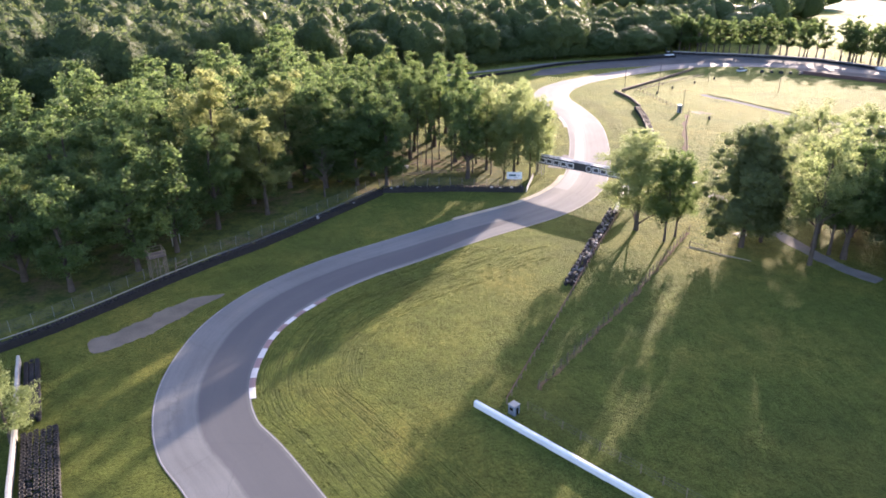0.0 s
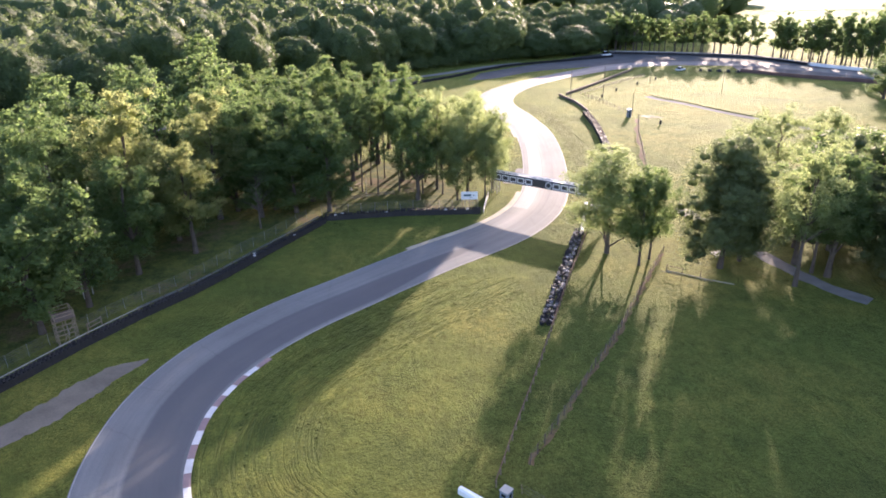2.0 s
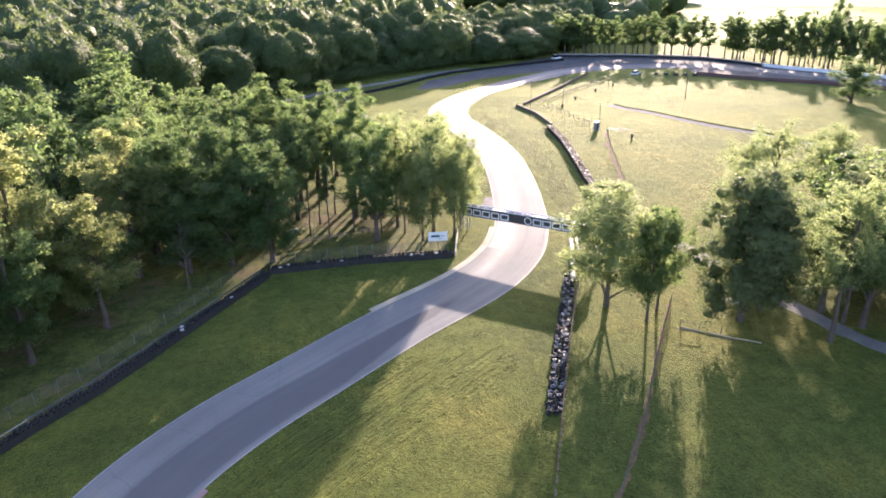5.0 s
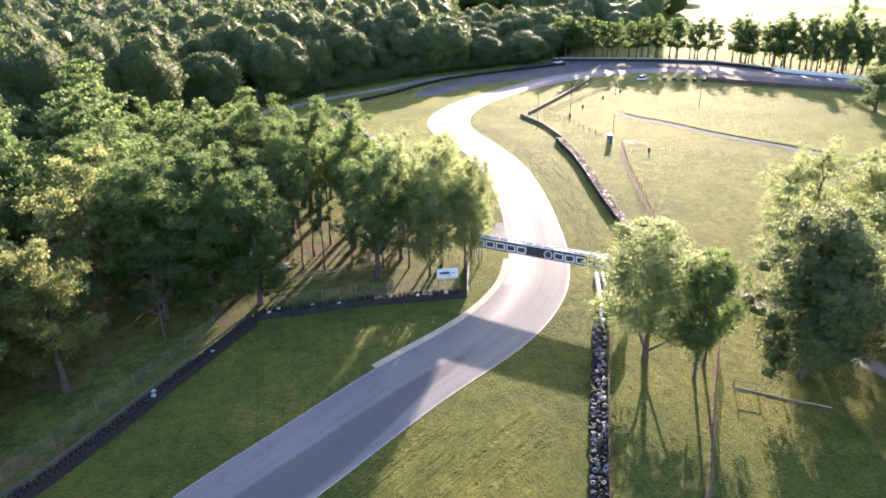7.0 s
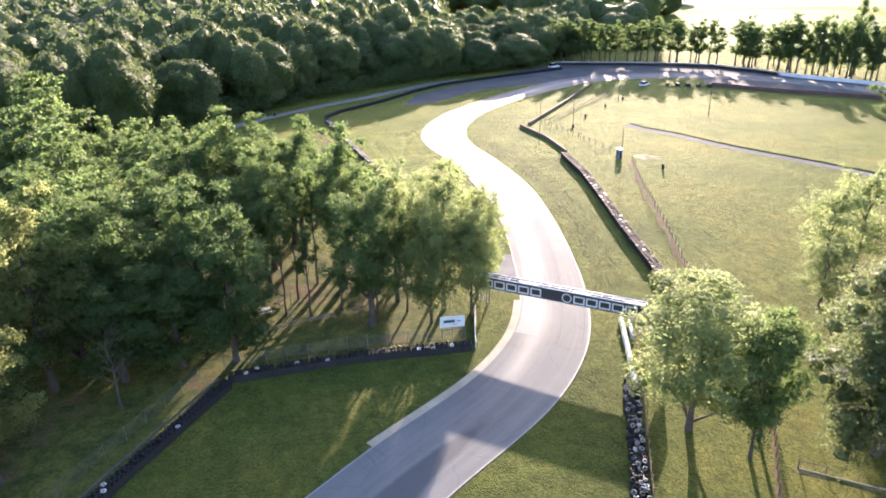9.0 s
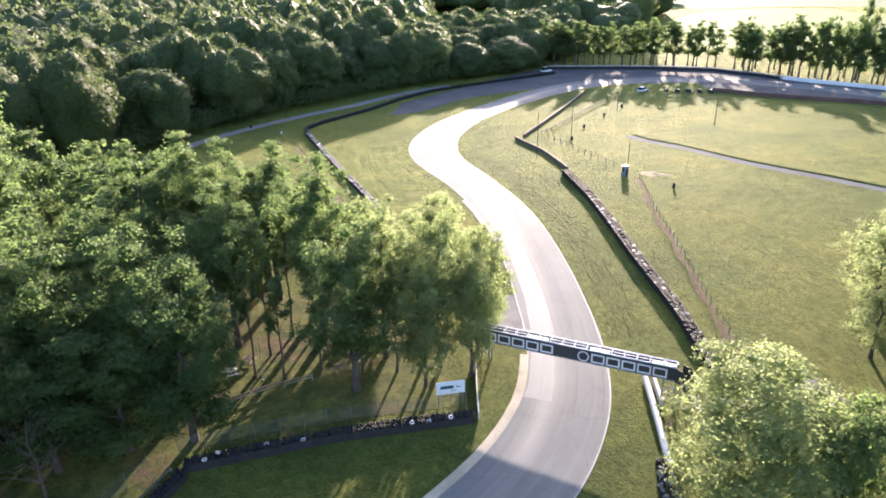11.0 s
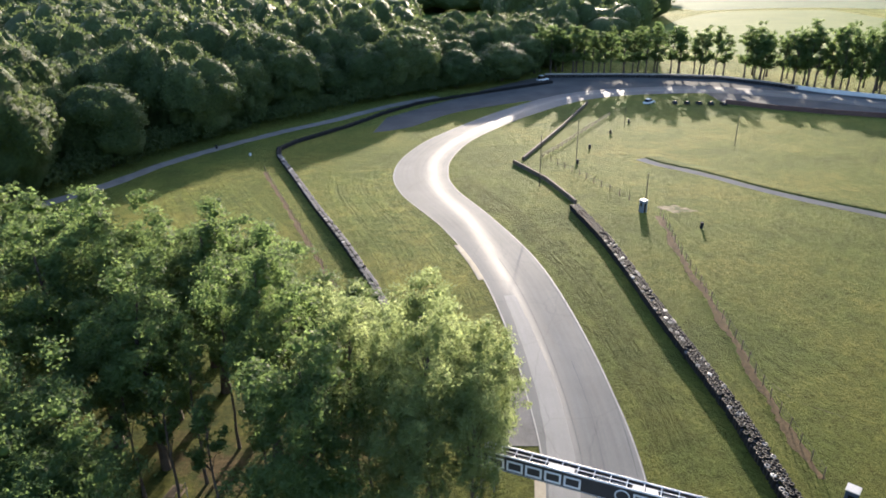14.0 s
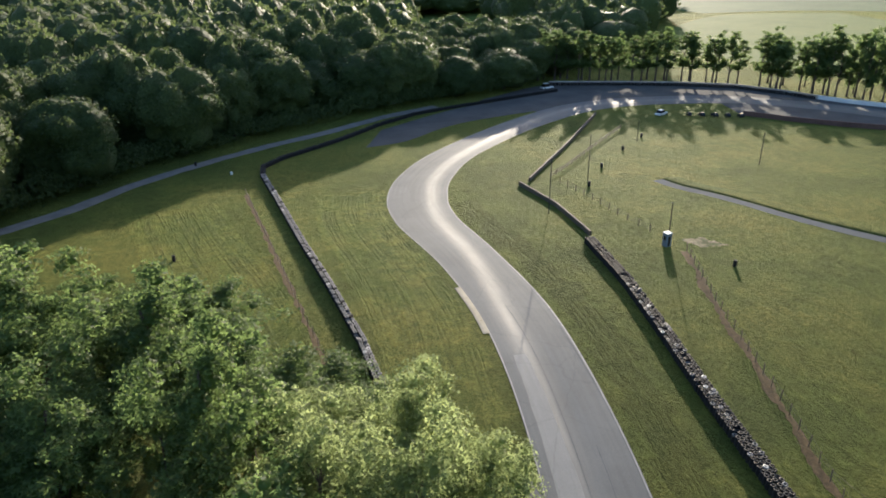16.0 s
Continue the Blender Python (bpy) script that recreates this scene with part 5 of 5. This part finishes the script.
# ---- boards, huts, posts and poles ----
def signboard(x, y, turn, w, h, foot):
    t = thing("signboard", at(x, y), "white advertising board with blue-grey print on a timber frame", "sign", turn=turn)
    board = part("board", box_bm((w, 0.06, h), (0, 0, foot + h / 2), 0.01), WHITE_PAINT, t)
    part("print", box_bm((w * 0.46, 0.02, h * 0.24), (-w * 0.13, -0.045, foot + h * 0.55)), BLUE_BAR, board, "dark blue print bar")
    bm = bmesh.new()
    v = [bm.verts.new(p) for p in ((w * 0.16, -0.045, foot + h * 0.62), (w * 0.4, -0.045, foot + h * 0.5), (w * 0.24, -0.045, foot + h * 0.48))]
    bm.faces.new(v)
    part("print", bm, BLUE_BAR, board)
    part("print", box_bm((w * 0.2, 0.02, h * 0.07), (w * 0.1, -0.045, foot + h * 0.27)), STEEL, board)
    for k in (-0.42, 0.0, 0.42):
        part("post", box_bm((0.1, 0.1, foot + h * 0.9), (w * k, 0.1, (foot + h * 0.9) / 2 - 0.1), 0.01), WOOD, t)
    part("rail", box_bm((w, 0.06, 0.12), (0, 0.02, foot - 0.35), 0.01), WOOD, t)


signboard(16.3, 155.7, -4, 3.5, 1.75, 1.9)


def lookout_tower(x, y, turn):
    t = thing("lookout_tower", at(x, y), "weathered open timber lookout tower beside the tyre wall", "tower", turn=turn)
    s, h = 1.3, 4.5
    for a in (-s, 0.0, s):
        for b in (-s, 0.0, s):
            if a or b:
                top = h + 1.1 if a and b else h
                part("post", box_bm((0.08, 0.08, top + 0.1), (a, b, top / 2 - 0.05), 0.01), WOOD, t)
    for k in range(8):
        part("platform_board", box_bm((2 * s + 0.3, 0.33, 0.05), (0, -s + 0.37 * k, h), 0.01), DARK_WOOD, t)
    for z in [h + 0.55, h + 1.05] + [0.8 + 0.74 * k for k in range(5)]:
        for a in (-1, 1):
            part("rail", box_bm((2 * s, 0.04, 0.065), (0, a * (s + 0.06), z)), WOOD, t)
            part("rail", box_bm((0.04, 2 * s, 0.065), (a * (s + 0.06), 0, z)), WOOD, t)
    for a in (-1, 1):
        part("brace", tube_bm((-s, a * (s + 0.1), 0.2), (s, a * (s + 0.1), h - 0.3), 0.035, None, 5), WOOD, t)


lookout_tower(-49.0, 108.6, 35)


def picnic_table(x, y, turn, material, label):
    t = thing("picnic_table", at(x, y), label, "table", "picnic tables", turn=turn)
    for k in range(5):
        part("board", box_bm((1.9, 0.15, 0.04), (0, -0.32 + 0.16 * k, 0.76), 0.006), material, t)
    for a in (-1, 1):
        part("bench", box_bm((1.9, 0.27, 0.04), (0, 0.72 * a, 0.45), 0.006), material, t)
        part("bench_support", box_bm((0.06, 1.6, 0.09), (0.65 * a, 0, 0.4)), material, t)
        for b in (-1, 1):
            part("leg", box_bm((0.06, 0.09, 0.85), (0.65 * a, 0.42 * b, 0.37), 0, Matrix.Rotation(radians(28 * b), 4, "X")), material, t)


for x, y, a in ((-9.8, 169.2, 15), (-7.5, 171.5, 60), (-11, 164, 5), (4.0, 166.5, 30)):
    picnic_table(x, y, a, KERB_WHITE if x == -9.8 else WOOD, "pale grey picnic table in the grove's clearing" if x == -9.8 else "weathered wooden picnic table under the trees")
picnic_table(57.6, 126.2, 20, KERB_WHITE, "white picnic table on the lawn by the drive")
picnic_table(60.6, 127.6, 65, KERB_WHITE, "white picnic table on the lawn by the drive")


def rail_fence(points, step, height, label):
    line = straight(points, step)
    t = thing("rail_fence", at(line[0].x, line[0].y), label, "fence")
    inv = t.matrix_world.inverted()
    for p in line:
        ob = part("post", mesh_of("post", *cube_data((0.12, 0.12, height)), WOOD), None, t)
        ob.matrix_basis = inv @ Matrix.Translation((p.x, p.y, ground_z(p.y) + height / 2 - 0.05))
    for z in (height * 0.45, height * 0.85):
        extruded("rail", line, [(-0.04, z - 0.07), (0.04, z - 0.07), (0.04, z + 0.07), (-0.04, z + 0.07)], WOOD, t, True)


rail_fence([(74, 271.5), (80.3, 277.3), (99.7, 297.6), (114, 312)], 3.4, 1.3, "brown wooden rail fence on the meadow")
rail_fence([(-10, 163), (-5, 164.6), (0.5, 165.4)], 1.8, 1.0, "weathered wooden rail fence in the grove")
log_rail = thing("log_rail", at(46.1, 121.2), "pale weathered log rail between dark posts on the lawn", "rail")
inv = log_rail.matrix_world.inverted()
for a, b in (((46.2, 121.2), (49.0, 119.1)), ((49.1, 119.0), (52.1, 116.7)), ((52.2, 116.6), (55.2, 114.6))):
    part("log", tube_bm(inv @ at(*a, 0.10), inv @ at(*b, 0.08), 0.085, 0.06, 7), CONCRETE_PALE, log_rail)
for x, y, h in ((46.2, 121.3, 1.3), (48.4, 119.8, 1.1), (50.8, 118.0, 1.05)):
    part("post", tube_bm(inv @ at(x, y, -0.2), inv @ at(x, y, h), 0.075, 0.065, 6), DARK_WOOD, log_rail)
part("crossbar", tube_bm(inv @ at(46.2, 121.3, 1.0), inv @ at(48.4, 119.8, 0.95), 0.05, 0.05, 6), DARK_WOOD, log_rail)
swing_frame = thing("swing_frame", at(-51.0, 124.5), "pale timber post frame standing under the trees", "frame")
for x, y in ((0.0, 0.0), (-0.8, -1.7)):
    part("post", tube_bm((x, y, -0.2), (x, y, 3.1), 0.09, 0.08, 6), CONCRETE, swing_frame)
part("beam", tube_bm((0.1, 0.2, 3.12), (-0.9, -1.9, 3.12), 0.08, 0.08, 6), CONCRETE, swing_frame)
rail_fence([(-47.2, 111.4), (-45.9, 113.4)], 2.4, 1.7, "small pale frame beside the tyre wall")


def hut(name, x, y, turn, w, d, h, wall, roof, label, category):
    t = thing(name, at(x, y), label, category, turn=turn)
    body = part("wall", box_bm((w, d, h), (0, 0, h / 2 - 0.05), 0.03), wall, t)
    part("roof", box_bm((w + 0.12, d + 0.12, 0.12), (0, 0, h + 0.02), 0.03), roof, t)
    part("door", box_bm((w * 0.4, 0.04, h * 0.75), (0, -d / 2 - 0.025, h * 0.4)), DARK_GLASS, body)
    part("window", box_bm((0.04, d * 0.5, h * 0.3), (-w / 2 - 0.025, 0, h * 0.65)), DARK_GLASS, body)
    return t


hut("marshal_hut", 76.4, 226.4, 10, 1.1, 1.1, 2.45, GREY_PAINT, WHITE_PAINT, "small grey marshal hut with a white roof on the meadow", "hut")
hut("marshal_hut", 8.4, 70.6, 45, 1.0, 1.0, 1.3, GREY_PAINT, CONCRETE, "small grey box hut with a pale lid behind the barrier", "hut")
hut("portable_cabin", 56.7, 152.2, 35, 1.15, 1.15, 2.25, BLUE_CABIN, KERB_WHITE, "small dark blue portable cabin with a pale roof", "cabin")
hut("forest_hut", 97, 396, 0, 7, 4, 2.8, CONCRETE, WHITE_PAINT, "low hut with a pale roof at the forest's edge", "hut")


def pole(x, y, h, label, arm=False):
    t = thing("utility_pole", at(x, y), label, "pole")
    part("shaft", tube_bm((0, 0, -0.3), (0, 0, h), 0.10, 0.07, 8), BARK, t)
    part("cap", tube_bm((0, 0, h), (0, 0, h + 0.1), 0.08, 0.03, 8), STEEL, t)
    if arm:
        part("crossarm", box_bm((1.6, 0.1, 0.12), (0, 0, h - 0.4)), BARK, t)


for x, y, h in ((125.9, 265.3, 8), (63.6, 248.4, 11.5), (81.2, 266.9, 10.5), (78.3, 228.8, 7.0), (110.4, 296, 6)):
    pole(x, y, h, "tall thin wooden pole on the meadow")


flagpole = thing("flagpole", at(-5.7, 167.1), "thin pale pole standing in the grove's clearing", "pole")
part("shaft", tube_bm((0, 0, -0.2), (0.1, 0, 5.2), 0.055, 0.035, 8), CONCRETE, flagpole)
part("cap", tube_bm((0.1, 0, 5.2), (0.1, 0, 5.32), 0.06, 0.02, 8), STEEL, flagpole)
part("base_plate", tube_bm((0, 0, -0.1), (0, 0, 0.06), 0.18, None, 8), STEEL, flagpole)


def barrel(x, y, h, material, label):
    t = thing("barrel", at(x, y), label, "barrel")
    part("drum", tube_bm((0, 0, -0.05), (0, 0, h), 0.3, None, 12), material, t)
    for z in (h * 0.33, h * 0.66, h - 0.03):
        part("hoop", torus_mesh("hoop", 0.3, 0.025, 12, 4, material), None, t).location = (0, 0, z)


for x, y in ((82.4, 215.6), (79.5, 262.7), (89.2, 275.7), (102.4, 289.3), (114.5, 300.7)):
    barrel(x, y, 1.15, RUBBER, "dark upright drum on the meadow")
for x, y in ((-7.1, 246.0), (-6.7, 311.5)):
    barrel(x, y, 1.05, RUBBER, "dark upright drum on the grass beside the forest")
barrel(2.2, 300, 0.7, WHITE_PAINT, "white drum on the shaded grass")


def car(x, y, turn, paint, label, size=(4.4, 1.8, 1.45)):
    l, w, h = size
    t = thing("car", at(x, y), label, "car", "parked cars", turn=turn)
    bm = bmesh.new()
    rings = [(-l / 2, 0.45, 0.75), (-l / 2 + 0.15, 0.3, 0.92), (-l * 0.2, 0.28, 0.98), (l * 0.28, 0.28, 0.95), (l / 2 - 0.1, 0.3, 0.85), (l / 2, 0.45, 0.7)]
    loops = []
    for px, lo, hi in rings:
        loops.append([bm.verts.new((px, s * w / 2 * f, z)) for s, f, z in ((-1, 0.94, lo), (-1, 1.0, (lo + hi) / 2), (-1, 0.9, hi), (1, 0.9, hi), (1, 1.0, (lo + hi) / 2), (1, 0.94, lo))])
    for p, q in zip(loops, loops[1:]):
        for k in range(6):
            bm.faces.new((p[k], p[(k + 1) % 6], q[(k + 1) % 6], q[k]))
    bm.faces.new(loops[0][::-1])
    bm.faces.new(loops[-1])
    bmesh.ops.recalc_face_normals(bm, faces=bm.faces)
    part("body", bm, paint, t)
    bm = bmesh.new()
    lower = [bm.verts.new(p) for p in ((-l * 0.42, -w * 0.44, 0.93), (l * 0.22, -w * 0.44, 0.93), (l * 0.22, w * 0.44, 0.93), (-l * 0.42, w * 0.44, 0.93))]
    upper = [bm.verts.new(p) for p in ((-l * 0.3, -w * 0.36, h - 0.04), (l * 0.06, -w * 0.36, h - 0.04), (l * 0.06, w * 0.36, h - 0.04), (-l * 0.3, w * 0.36, h - 0.04))]
    for k in range(4):
        bm.faces.new((lower[k], lower[(k + 1) % 4], upper[(k + 1) % 4], upper[k]))
    part("window_band", bm, DARK_GLASS, t)
    part("roof", box_bm((l * 0.36, w * 0.72, 0.06), (-l * 0.12, 0, h - 0.03), 0.02), paint, t)
    for px in (-l * 0.32, l * 0.32):
        for s in (-1, 1):
            part("wheel", tube_bm((px, s * w * 0.4, 0.32), (px, s * w * 0.51, 0.32), 0.32, None, 12), RUBBER, t)


car(136, 325.5, 30, WHITE_PAINT, "white car parked on the shaded meadow", (4.8, 2.0, 1.8))
for k in range(5):
    car(143.5 + 3.4 * k, 321.5 - 1.9 * k, 70 + 8 * (k % 3), CAR_DARK, "small dark cart parked in a row on the meadow", (2.6, 1.3, 1.3))
car(118, 376.5, 15, WHITE_PAINT, "white van parked by the far wall", (5.0, 2.0, 2.2))
